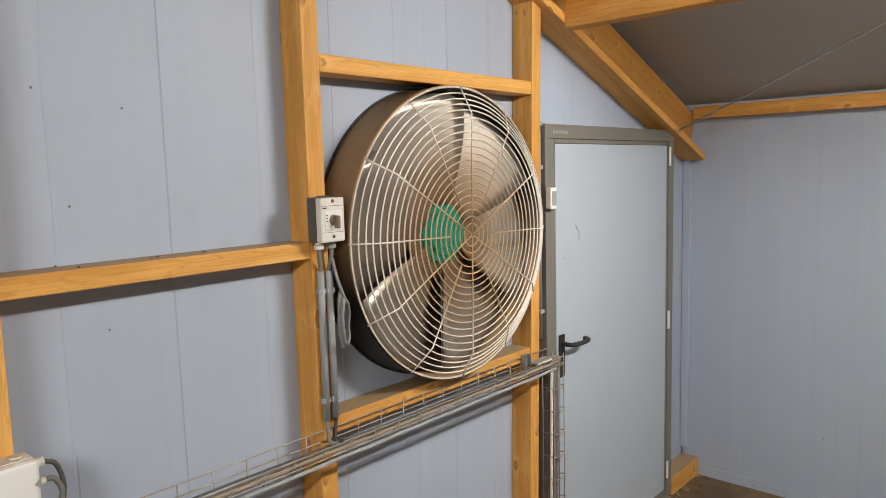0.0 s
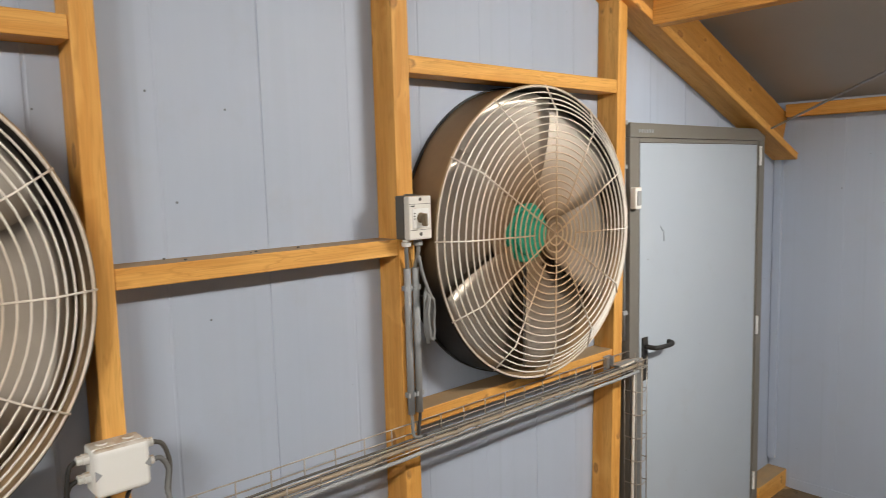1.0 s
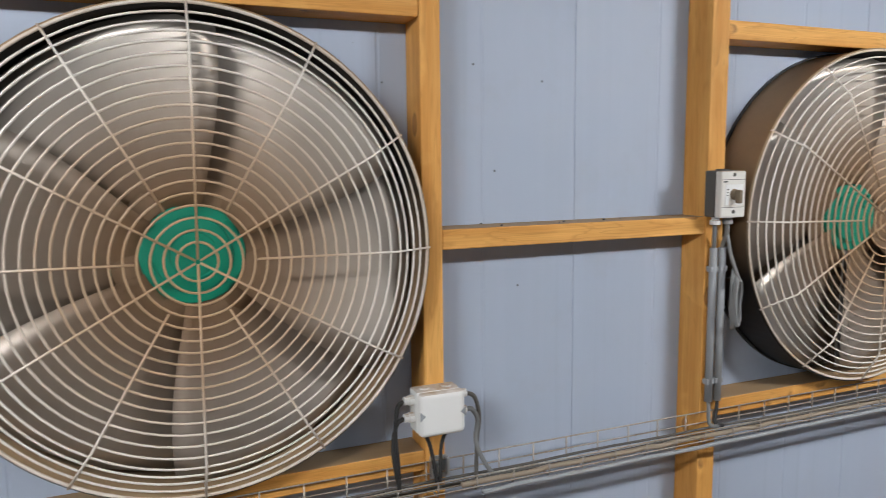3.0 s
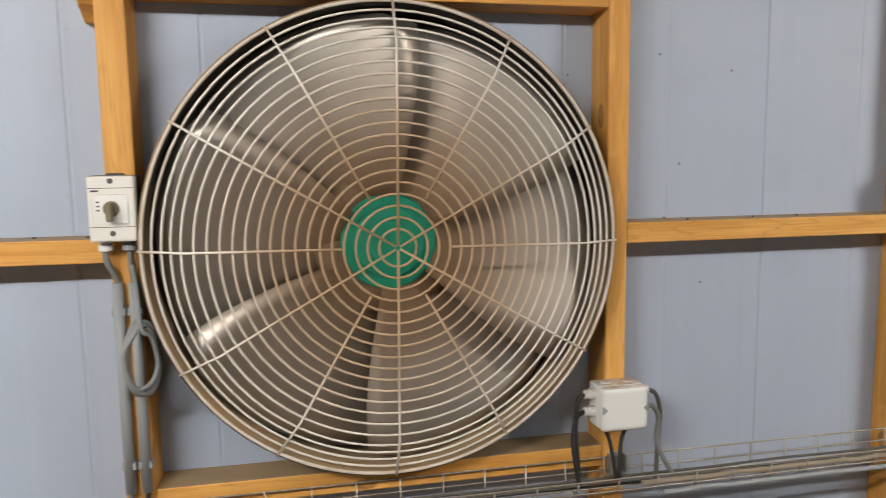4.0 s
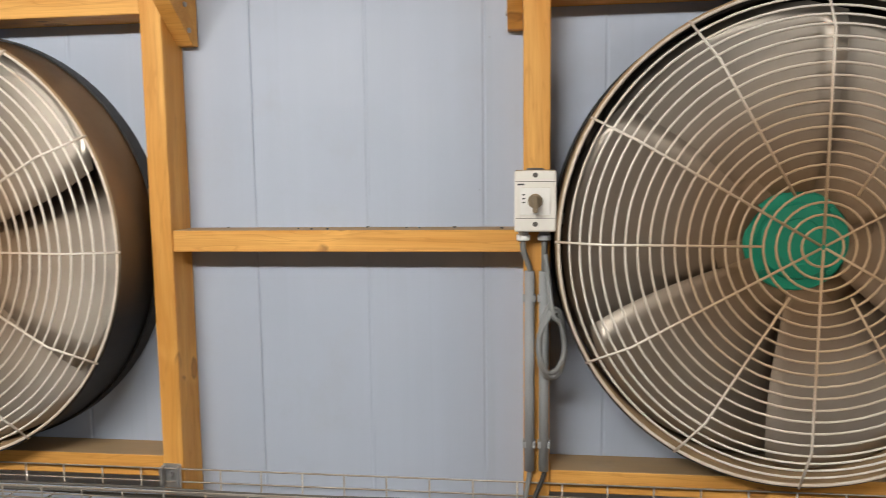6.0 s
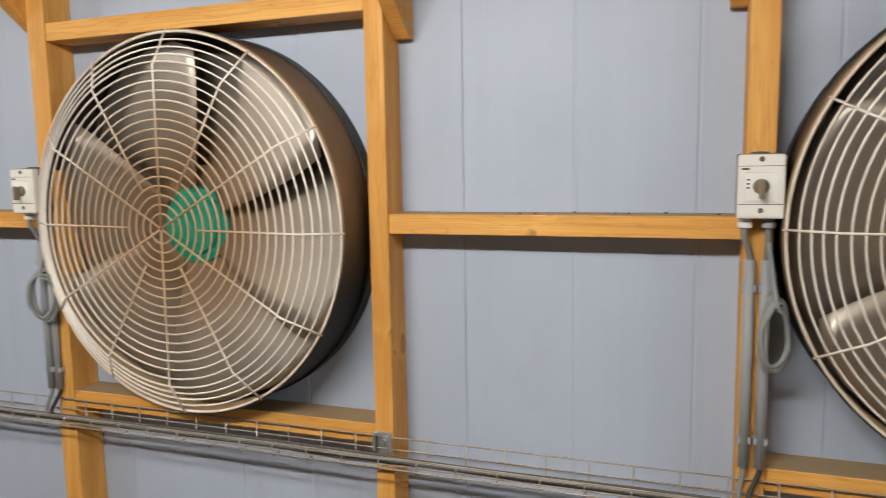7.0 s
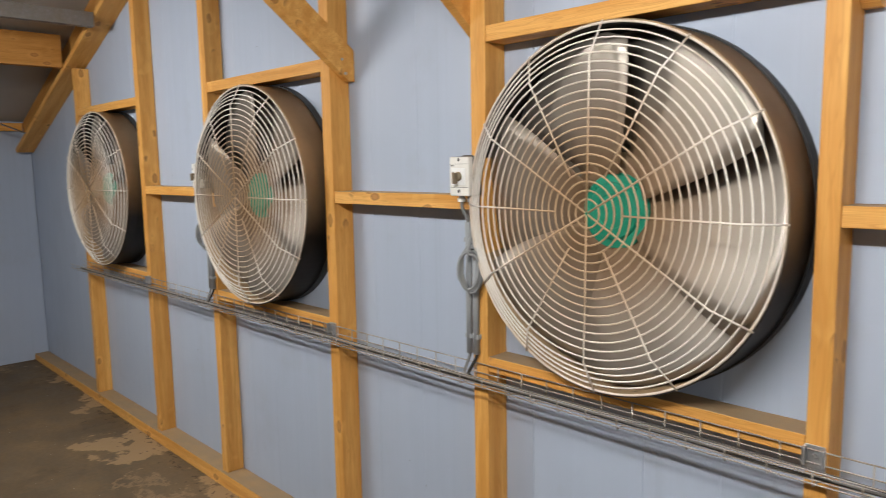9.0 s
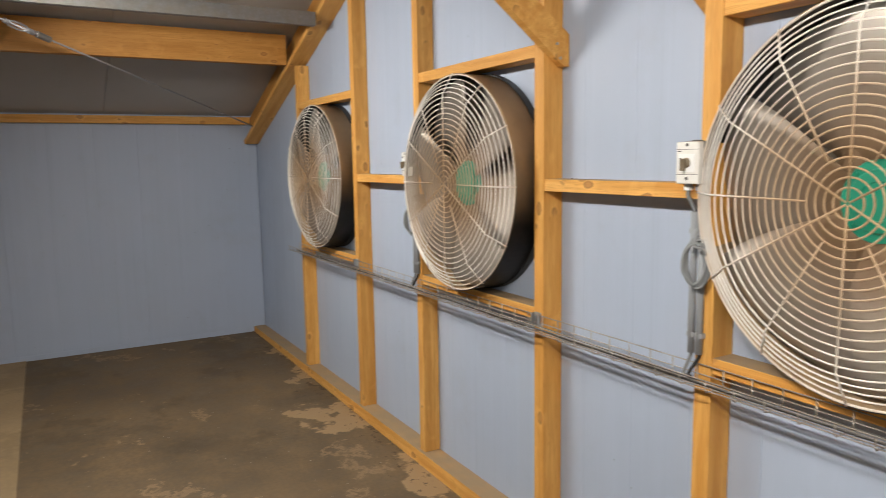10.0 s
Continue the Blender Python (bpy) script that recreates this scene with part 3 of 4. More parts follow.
bm_box(-0.03, 0.03, Y_BACK + 0.02, -0.05, 0.042, 0.045, bm=bm)
bm_box(0.027, 0.03, Y_BACK + 0.02, -0.05, -0.042, 0.042, bm=bm)
rail = tagged(part("steel_rail", bm, GALV_RAIL), "galvanised steel channel under the roof", "steel beam")
rail.location = (-7.2, 0, batten_z(-7.2) + 0.01)

# tie rods in the roof plane
def tie_rod(a, b, turn, label):
    a, b = Vector(a), Vector(b)
    t = thing("tie_rod", label, "tie rod", pose(*a))
    d = b - a
    part("rod", bm_tube([Vector(), d], 0.006, 8), GALV_BEAM, t, smooth=True)
    if turn:
        u = d.normalized()
        s = u.orthogonal().normalized()
        c = d * turn
        bm = bmesh.new()
        for k in (-1, 1):
            bm_tube(curve_points([c + u * 0.02, c + u * 0.045 + s * 0.02 * k, c + u * 0.13 + s * 0.02 * k, c + u * 0.155], 4), 0.006, 6, bm)
        part("turnbuckle", bm, GALV_BEAM, t, "galvanised turnbuckle body", True)
        part("nut", bm_tube([c - u * 0.02, c + u * 0.02], 0.018, 6), GALV_BEAM, t)
        part("nut", bm_tube([c + u * 0.15, c + u * 0.18], 0.016, 6), GALV_BEAM, t)
        part("sleeve", bm_tube([c - u * 0.14, c - u * 0.125, c - u * 0.06, c - u * 0.045], 0.02, 10), GALV_RAIL, t, "dark swaged sleeve on the rod")
    return t


tie_rod((2.45, -0.045, 2.03), (1.415, -1.61, 2.475), 0, "thin steel bracing rod below the roof")
tie_rod((-9.0, -0.045, 2.07), (-7.122, -2.058, 2.619), 0.86, "thin steel bracing rod with a turnbuckle")

# knee braces from the posts up to the roof
for x0, x1, zb in ((-2.761, -2.722, 2.083), (-4.674, -4.634, 2.10), (-1.986, -1.952, 2.093), (-3.924, -3.887, 2.15)):
    c = (x0 + x1) / 2
    w = x1 - x0
    bm = bmesh.new()
    h, run, rise = 0.125, 1.75, 1.3
    pts = [(PANEL - 0.004, zb), (PANEL - 0.004, zb + h), (PANEL - run, zb + h + rise), (PANEL - run, zb + rise + 0.02), (PANEL - 0.03, zb)]
    f = [bm.verts.new((-w / 2, y, z)) for y, z in pts]
    g = [bm.verts.new((w / 2, y, z)) for y, z in pts]
    bm.faces.new(f)
    bm.faces.new(g[::-1])
    for i in range(len(pts)):
        j = (i + 1) % len(pts)
        bm.faces.new((f[i], g[i], g[j], f[j]))
    bmesh.ops.recalc_face_normals(bm, faces=bm.faces)
    br = thing("knee_brace", "spruce knee brace bolted to a post and rising from the wall", "brace", pose(c, 0, 0), "knee braces")
    part("board", bm, WOOD, br)
    for dy, dz in ((0.06, 0.03), (0.045, 0.085)):
        for s in (-1, 1):
            part("bolt", bm_tube([(s * w / 2, dy - 0.01, zb + dz), (s * (w / 2 + 0.004), dy - 0.01, zb + dz)], 0.006, 8), GALV_BEAM, br)

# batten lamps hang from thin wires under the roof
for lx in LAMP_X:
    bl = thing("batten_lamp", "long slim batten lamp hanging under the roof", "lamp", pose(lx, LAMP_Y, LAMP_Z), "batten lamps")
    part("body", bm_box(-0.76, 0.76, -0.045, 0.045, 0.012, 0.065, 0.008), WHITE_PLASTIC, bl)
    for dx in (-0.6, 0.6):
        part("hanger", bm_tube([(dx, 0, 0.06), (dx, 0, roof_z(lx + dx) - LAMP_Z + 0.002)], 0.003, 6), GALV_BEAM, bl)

# ---- fans ----
FAN_Z, FAN_R = 1.621, 0.508


def guard_y(r):
    """The basket guard: flat in the middle, bent back to the rim."""
    knee = 0.415
    return -0.102 if r < knee else -0.102 + (r - knee) / (0.505 - knee) * 0.049


def bm_blade():
    """One broad twisted and cambered sheet-metal blade, its root at the hub plate."""
    bm = bmesh.new()
    nr, nc = 12, 9
    sheets = []
    for side in (0.0, 0.0022):
        rows = []
        for i in range(nr):
            u = i / (nr - 1)
            r = 0.105 + (0.492 - 0.105) * u
            span = math.radians(63 + 7 * u)
            pitch = math.radians(20 - 9.5 * u)
            row = []
            for k in range(nc):
                w = k / (nc - 1) - 0.5
                # the corners of the tip are rounded off, the leading edge sweeps forward
                rr = r - 0.022 * u * (2 * abs(w)) ** 6
                a = w * span + math.radians(7) * u * u
                y = 0.032 + rr * w * span * math.tan(pitch) - 0.003 * (1 - 4 * w * w) * (0.35 + 0.25 * u)
                row.append(bm.verts.new((rr * math.cos(a), y + side, rr * math.sin(a))))
            rows.append(row)
        sheets.append(rows)
    f, g = sheets
    for i in range(nr - 1):
        for k in range(nc - 1):
            bm.faces.new((f[i][k], f[i + 1][k], f[i + 1][k + 1], f[i][k + 1]))
            bm.faces.new((g[i][k], g[i][k + 1], g[i + 1][k + 1], g[i + 1][k]))
        for k in (0, nc - 1):
            bm.faces.new((f[i][k], g[i][k], g[i + 1][k], f[i + 1][k]))
    for k in range(nc - 1):
        for i in (0, nr - 1):
            bm.faces.new((f[i][k], f[i][k + 1], g[i][k + 1], g[i][k]))
    bmesh.ops.recalc_face_normals(bm, faces=bm.faces)
    return bm


def build_fan():
    f = thing("wall_fan", "large round black drum fan with a dusty wire guard", "fan", pose(0, 0, FAN_Z), "fans on the gable wall")
    R = FAN_R
    part("housing", bm_lathe([(R, PANEL + 0.036), (R, -0.045), (R + 0.004, -0.05), (R, -0.055), (R - 0.006, -0.053), (R - 0.006, PANEL + 0.036)], 96, close=True), DRUM, f, "black drum with brown dust on top", True)
    part("back_flange", bm_lathe([(R + 0.001, PANEL - 0.007), (R + 0.006, PANEL - 0.007), (R + 0.006, PANEL + 0.036), (R + 0.001, PANEL + 0.036)], 96, close=True), BLACK_PLASTIC, f)
    for k in range(11):
        z = -0.46 + 0.092 * k
        h = math.sqrt(max(0.0, (R - 0.012) ** 2 - max(abs(z - 0.043), abs(z + 0.043)) ** 2))
        if h > 0.05:
            sl = part("shutter_slat", bm_box(-h, h, -0.0012, 0.0012, -0.043, 0.043, 0.0005), SHUTTER, f, "closed dark shutter slat behind the blades")
            sl.matrix_basis = pose(0, 0.088, z, 5)
    # added dark disc, stands for the dark recess and hides the wall panel
    part("back_plate", bm_lathe([(0.0, 0.0935), (R - 0.008, 0.0935), (R - 0.008, 0.0965), (0.0, 0.0965)], 64), SHUTTER, f)
    part("mounting_bar", bm_box(-(R - 0.01), R - 0.01, 0.072, 0.08, 0.03, 0.055, 0.002), GALV_BEAM, f, "flat bar carrying the motor")
    imp = part("impeller", bm_lathe([(0.165, 0.05), (0.165, 0.046), (0.14, 0.04), (0.112, 0.036), (0.10, 0.038), (0.10, 0.05)], 64, close=True), FAN_BLADE, f, "bare metal impeller, brown with dust at the hub", True)
    first = None
    for k in range(6):
        if first is None:
            bl = first = part("blade", bm_blade(), FAN_BLADE, imp, smooth=True)
        else:
            bl = new("blade", first.data)
            bl.parent = imp
        bl.matrix_basis = pose(0, 0, 0, 0, 60 * k + 9, 0)
    mot = part("motor", bm_lathe([(0.108, 0.06), (0.108, 0.03), (0.104, 0.025), (0.082, 0.024), (0.08, 0.016), (0.077, 0.013), (0.05, 0.011), (0.047, 0.014), (0.0, 0.014)], 48), GREEN_PAINT, f, "green round motor end")
    for k in range(4):
        a = math.radians(45 + 90 * k)
        b = part("bolt", bm_lathe([(0.006, 0.026), (0.006, 0.018), (0.0, 0.018)], 6), GREEN_PAINT, mot)
        b.location = (0.094 * math.cos(a), 0, 0.094 * math.sin(a))
    g = part("guard", bm_tube([(0.505 * math.cos(2 * math.pi * i / 96), -0.053, 0.505 * math.sin(2 * math.pi * i / 96)) for i in range(96)], 0.0038, 8, closed=True), FAN_WIRE, f, "round basket guard of welded wire", True)
    radii = [0.039 + 0.0241 * k for k in range(17)] + [0.4445, 0.4635, 0.4835]
    for k, r in enumerate(radii):
        seg = 24 + 3 * k
        part("guard_ring", bm_tube([(r * math.cos(2 * math.pi * i / seg), guard_y(r), r * math.sin(2 * math.pi * i / seg)) for i in range(seg)], 0.0026, 6, closed=True), FAN_WIRE, g, smooth=True)
    for k in range(12):
        a = math.radians(30 * k)
        inner = 0.005 if k in (1, 3, 5, 7, 9, 11) else 0.115
        c, s = math.cos(a), math.sin(a)
        pts = [(r * c, guard_y(r) - 0.0035, r * s) for r in (inner, 0.25, 0.415, 0.512)]
        part("guard_spoke", bm_tube(pts, 0.0027, 6), FAN_WIRE, g, smooth=True)
    return f


fan = build_fan()
# x, offset from the wall, height, lean and turn of each fan: none hangs quite straight
FAN_ROWS = ((0.601, -0.004, 1.625, 1.4, -0.1), (-1.374, -0.003, 1.624, 0.7, 0.9), (-3.345, -0.013, 1.618, 0.8, -2.7),
            (-5.266, -0.029, 1.622, 0.4, 0.3), (-7.248, -0.034, 1.626, 0.4, 1.4))
FANS = tuple(row[0] for row in FAN_ROWS)
fan.matrix_world = pose(*FAN_ROWS[0][:3], 0, *FAN_ROWS[0][3:])
for row in FAN_ROWS[1:]:
    copy_thing(fan, pose(*row[:3], 0, *row[3:]))

part("motor_strut", bm_box(-0.014, 0.014, 0.03, 0.034, -0.49, -0.1, 0.001), GALV_BEAM, fan, "flat grey motor strut behind the guard")

# ---- switches with their conduits ----
def build_switch():
    s = thing("isolator_switch", "white rotary isolator switch box screwed to a post", "switch", None, "fan switches")
    part("back_box", bm_box(-0.043, 0.043, -0.04, 0.0, 0.0, 0.129, 0.004), DARK_GREY, s, "dark grey back half")
    part("fixing_tab", bm_lathe([(0.0, 0.0), (0.02, 0.0), (0.017, 0.004), (0.005, 0.005), (0.0, 0.005)], 16), DARK_GREY, s, "dark screw tab on top").matrix_basis = pose(0, -0.02, 0.1285, 90)
    cov = part("cover", bm_box(-0.0435, 0.0435, -0.047, -0.0225, -0.0005, 0.128, 0.005), CREAM_PLASTIC, s, "cream white cover")
    cov.location.y = -0.018
    part("face_plate", bm_box(-0.031, 0.031, -0.0495, -0.0472, 0.035, 0.092, 0.001), WHITE_PLASTIC, cov)
    for z in (0.0285, 0.1045):
        part("seam", bm_box(-0.0415, 0.0415, -0.0474, -0.0468, z - 0.0006, z + 0.0006), DARK_GREY, cov)
    for z in (0.016, 0.118):
        part("screw", bm_tube([(0, -0.0472, z), (0, -0.0485, z)], 0.0055, 10), DARK_GREY, cov)
    part("print_bar", bm_box(-0.037, -0.022, -0.0478, -0.0472, 0.097, 0.1005), INK, cov)
    for z in (0.06, 0.068, 0.076):
        part("print_bar", bm_box(-0.027, -0.021, -0.0502, -0.0496, z, z + 0.003), INK, cov)
    kn = part("knob", bm_lathe([(0.0, -0.058), (0.013, -0.057), (0.0155, -0.0496), (0.0155, -0.0494)], 24), KNOB_BROWN, s, "dusty brown-grey round knob", True)
    kn.location = (0, -0.018, 0.064)
    part("grip", bm_box(-0.0055, 0.0055, -0.075, -0.057, -0.024, 0.013, 0.003), KNOB_BROWN, kn)
    for x, gm in ((-0.025, WHITE_PLASTIC), (0.02, GREY_PLASTIC)):
        g = part("gland", bm_lathe([(0.0, 0.0), (0.011, 0.0), (0.011, 0.008), (0.0145, 0.009), (0.0145, 0.02), (0.012, 0.022), (0.0, 0.022)], 12), gm, s)
        g.matrix_basis = pose(x, -0.026, 0.0, -90)
    return s


def build_conduit(length):
    c = thing("conduit", "grey plastic conduit clipped to a post", "conduit", None, "conduits")
    part("pipe", bm_lathe([(0.011, 0.0), (0.011, length), (0.009, length), (0.009, 0.0)], 16, close=True), GREY_PLASTIC, c, smooth=True)
    for z in (0.06, length - 0.06):
        part("clip", bm_box(-0.014, 0.014, z - 0.008, z + 0.008, -0.016, 0.008, 0.002), GREY_PLASTIC, c)
    return c


switch = build_switch()
conduit = build_conduit(0.45)
first_sw = True
for n, x in enumerate((0.029, -1.924, -3.879, -5.803, -7.82)):
    sx = x - 0.002
    if n == 4:
        continue
    m = pose(sx, -0.001, 1.652)
    if first_sw:
        switch.matrix_world = m
    else:
        copy_thing(switch, m)
    for k, dx in enumerate((-0.012, 0.02)):
        # local y runs up
        cm = pose(sx + dx, -0.011, 1.112, 90, 0, 0)
        if first_sw and k == 0:
            conduit.matrix_world = cm
        else:
            copy_thing(conduit, cm)
    first_sw = False
    # leads from the glands into the conduits and out below
    for dx0, dx1, dxe in ((-0.025, -0.012, -0.02), (0.02, 0.02, 0.0)):
        tagged(part("cable", bm_tube(curve_points([(sx + dx0, -0.027, 1.635), (sx + dx0, -0.026, 1.61), (sx + dx1, -0.012, 1.57), (sx + dx1, -0.011, 1.55)]), 0.0062, 8), CABLE_GREY, smooth=True), "grey cable from the switch into its conduit", "cable", "switch cables")
        tagged(part("cable", bm_tube(curve_points([(sx + dx1, -0.011, 1.12), (sx + dx1, -0.013, 1.10), (sx + dxe, -0.03, 1.05), (sx + dxe + 0.02, -0.045, 1.045)]), 0.0055, 8), CABLE_GREY if dx0 < 0 else BLACK_PLASTIC, smooth=True), "cable from a conduit into the tray", "cable", "switch cables")
    # coiled spare cable behind the switch
    rnd = random.Random(5 + n)
    ctrl = []
    for k in range(4 * 10 + 1):
        a = 2 * math.pi * k / 10
        ctrl.append((sx + 0.036 + 0.028 * math.sin(a) + rnd.uniform(-0.003, 0.003), -0.062 + 0.02 * math.sin(a) + 0.006 * (k // 10), 1.41 + (0.062 + 0.006 * (k // 10)) * math.cos(a) + rnd.uniform(-0.005, 0.005)))
    ctrl = [(sx + 0.022, -0.026, 1.60), (sx + 0.03, -0.035, 1.54)] + ctrl
    coil = thing("cable_coil", "hanging coil of spare grey cable tied with black ties", "cable", None, "cable coils")
    part("cable", bm_tube(curve_points(ctrl, 4), 0.005, 8), COIL_GREY, coil, smooth=True)
    part("cable_tie", bm_box(sx + 0.02, sx + 0.048, -0.058, -0.03, 1.474, 1.479, 0.001), BLACK_PLASTIC, coil)

# ---- junction box ----
jb = thing("junction_box", "white square junction box with grey corner marks on a post", "junction box", pose(-0.846, 0, 1.226))
part("body", bm_box(-0.056, 0.056, -0.052, -0.001, -0.052, 0.05, 0.005), WHITE_PLASTIC, jb)
lid = part("lid", bm_box(-0.058, 0.058, -0.082, -0.0525, -0.054, 0.052, 0.013, seg=4), WHITE_PLASTIC, jb, "white snap-on lid")
for s in (-1, 1):
    bm = bmesh.new()
    v = [bm.verts.new((s * 0.0575, -0.0826, z)) for z in (0.012, -0.012)] + [bm.verts.new((s * 0.044, -0.0826, 0.0))]
    v2 = [bm.verts.new((w.co.x, -0.0815, w.co.z)) for w in v]
    bm.faces.new(v)
    bm.faces.new(v2[::-1])
    for i in range(3):
        bm.faces.new((v[i], v2[i], v2[(i + 1) % 3], v[(i + 1) % 3]))
    bmesh.ops.recalc_face_normals(bm, faces=bm.faces)
    part("mark", bm, GREY_PLASTIC, lid, "grey triangle mark")
for s, z in ((-1, 0.026), (-1, -0.016), (1, 0.026), (1, -0.016)):
    g = part("gland", bm_lathe([(0.0, 0.0), (0.0125, 0.0), (0.0125, 0.012), (0.0105, 0.014), (0.0105, 0.024), (0.0, 0.026)], 12), WHITE_PLASTIC, jb)
    g.matrix_basis = pose(s * 0.056, -0.03, z, 0, 0, -90 * s)
for x in (-0.028, 0.028):
    g = part("gland", bm_lathe([(0.0, 0.0), (0.0125, 0.0), (0.0125, 0.01), (0.0, 0.011)], 12), WHITE_PLASTIC, jb)
    g.matrix_basis = pose(x, -0.03, -0.052, -90)
    g = part("knockout", bm_lathe([(0.0, 0.0), (0.0125, 0.0), (0.0125, 0.004), (0.0, 0.004)], 12), CREAM_PLASTIC, jb)
    g.matrix_basis = pose(x, -0.03, 0.05, 90)
JX, JZ = -0.846, 1.226
for ctrl, mat, r in (
    ([(-0.08, -0.03, 0.026), (-0.096, -0.03, 0.01), (-0.104, -0.035, -0.05), (-0.102, -0.045, -0.12), (-0.1, -0.05, -0.195)], BLACK_PLASTIC, 0.0055),
    ([(-0.08, -0.03, -0.016), (-0.1, -0.032, -0.03), (-0.112, -0.04, -0.08), (-0.11, -0.05, -0.13), (-0.1, -0.055, -0.195)], BLACK_PLASTIC, 0.0055),
    ([(0.08, -0.03, 0.026), (0.105, -0.028, 0.01), (0.118, -0.026, -0.04), (0.11, -0.03, -0.1), (0.1, -0.045, -0.195)], DARK_GREY, 0.0055),
    ([(0.08, -0.03, -0.016), (0.098, -0.03, -0.02), (0.112, -0.03, -0.05), (0.105, -0.035, -0.1), (0.12, -0.05, -0.15), (0.15, -0.05, -0.195)], CABLE_GREY, 0.0062),
    ([(-0.028, -0.03, -0.062), (-0.015, -0.035, -0.1), (-0.005, -0.05, -0.185)], BLACK_PLASTIC, 0.005),
    ([(0.028, -0.03, -0.062), (0.012, -0.035, -0.1), (0.002, -0.05, -0.185)], BLACK_PLASTIC, 0.005),
):
    tagged(part("cable", bm_tube(curve_points([(JX + a, b, JZ + c) for a, b, c in ctrl]), r, 8), mat, smooth=True), "cable from the junction box down into the tray", "cable", "junction box cables")

# ---- wire cable tray ----
TRAY_X0, TRAY_X1 = -7.9, 1.2
TB, TF, TZ, TH = -0.008, -0.095, 1.031, 0.05
tray = thing("cable_tray", "galvanised wire basket cable tray along the posts", "cable tray", pose(0, 0, 0))
for y, z in ((TB, TZ + TH), (TB, TZ + 0.018), (-0.03, TZ), (-0.06, TZ), (TF, TZ + 0.006), (TF, TZ + 0.034)):
    part("long_wire", bm_tube([(TRAY_X0 + (TRAY_X1 - TRAY_X0) * i / 30, y, z) for i in range(31)], 0.0022, 6), GALV, tray, smooth=True)
x = TRAY_X0 + 0.035
while x < TRAY_X1:
    part("cross_wire", bm_tube([(x, TB - 0.003, TZ + TH), (x, TB - 0.003, TZ + 0.006), (x, TB - 0.01, TZ - 0.003), (x, TF + 0.008, TZ - 0.003), (x, TF + 0.003, TZ + 0.004), (x, TF + 0.003, TZ + 0.034)], 0.0021, 6), GALV, tray, smooth=True)
    x += 0.1
for x in (1.05, -0.83, -2.79, -4.71, -6.675):
    b = thing("tray_bracket", "galvanised clamp plate holding the tray to a post", "bracket", pose(x, 0, TZ), "tray brackets")
    part("plate", bm_box(-0.022, 0.022, -0.0035, -0.0005, 0.0, 0.06, 0.001), GALV_BEAM, b)
    part("clamp", bm_box(-0.024, -0.016, -0.022, -0.004, 0.012, 0.056, 0.001), GALV_BEAM, b)
    part("clamp", bm_box(0.016, 0.024, -0.022, -0.004, 0.012, 0.056, 0.001), GALV_BEAM, b)
    part("bolt", bm_tube([(0, -0.004, 0.035), (0, -0.014, 0.035)], 0.006, 6), GALV_BEAM, b)
rnd = random.Random(3)
for k, (y, z, r, mat, lab) in enumerate(((-0.078, TZ + 0.009, 0.0068, CABLE_BEIGE, "dusty beige cable lying in the tray"), (-0.058, TZ + 0.006, 0.0042, DARK_GREY, "dark grey cable lying in the tray"),
                                         (-0.028, TZ + 0.006, 0.0036, DARK_GREY, "dark grey cable lying in the tray"))):
    x0 = -0.8 if mat is CABLE_BEIGE else TRAY_X0 + 0.1
    pts = [(x0 + (TRAY_X1 - 0.02 - x0) * i / 40, y + rnd.uniform(-0.005, 0.005), z + rnd.uniform(0, 0.002)) for i in range(41)]
    tagged(part("cable", bm_tube(curve_points(pts, 3), r, 8), mat, smooth=True), lab, "cable", "tray cables")
pts = [(-0.75 + (TRAY_X1 + 0.7) * i / 40, -0.089 + rnd.uniform(-0.003, 0.003), TZ - 0.012) for i in range(41)]
tagged(part("cable", bm_tube(curve_points(pts, 3), 0.0062, 8), GREY_PLASTIC, smooth=True), "pale grey cable tied under the tray", "cable", "tray cables")

# tray going down beside the door
vt = thing("cable_tray", "galvanised wire tray running down beside the door frame", "cable tray", pose(0, 0, 0))
VX0, VX1, VY0, VY1 = 1.172, 1.25, -0.006, -0.062
for x, y in ((VX0, VY1), (VX0, VY0), (VX1, VY1), (VX1, VY0), ((VX0 + VX1) / 2, VY1)):
    part("long_wire", bm_tube([(x, y, floor_z(1.2)), (x, y, 0.6), (x, y, TZ + 0.03)], 0.0022, 6), GALV, vt, smooth=True)
z = 0.02
while z < TZ:
    part("cross_wire", bm_tube([(VX0, VY0, z), (VX0, VY1 - 0.003, z), ((VX0 + VX1) / 2, VY1 - 0.008, z - 0.006), (VX1, VY1 - 0.003, z), (VX1, VY0, z)], 0.0022, 6), GALV, vt, smooth=True)
    z += 0.1
for k, (dx, mat, r) in enumerate(((0.012, CREAM_PLASTIC, 0.006), (0.034, CABLE_GREY, 0.0075), (0.047, CABLE_GREY, 0.0065), (0.06, CABLE_GREY, 0.006), (0.071, CABLE_BEIGE, 0.006))):
    x = VX0 + dx
    tagged(part("cable", bm_tube(curve_points([(1.06, -0.06 + 0.008 * k, TZ + 0.018), (1.14, -0.058 + 0.008 * k, TZ + 0.02), (x - 0.012, -0.05, TZ + 0.015), (x, -0.042, TZ - 0.03), (x + 0.002, -0.04, 0.8), (x - 0.002, -0.038, 0.4), (x, -0.04, floor_z(1.2) + 0.002)]), r, 8), mat, smooth=True), "cable turning down from the tray beside the door", "cable", "cables beside the door")

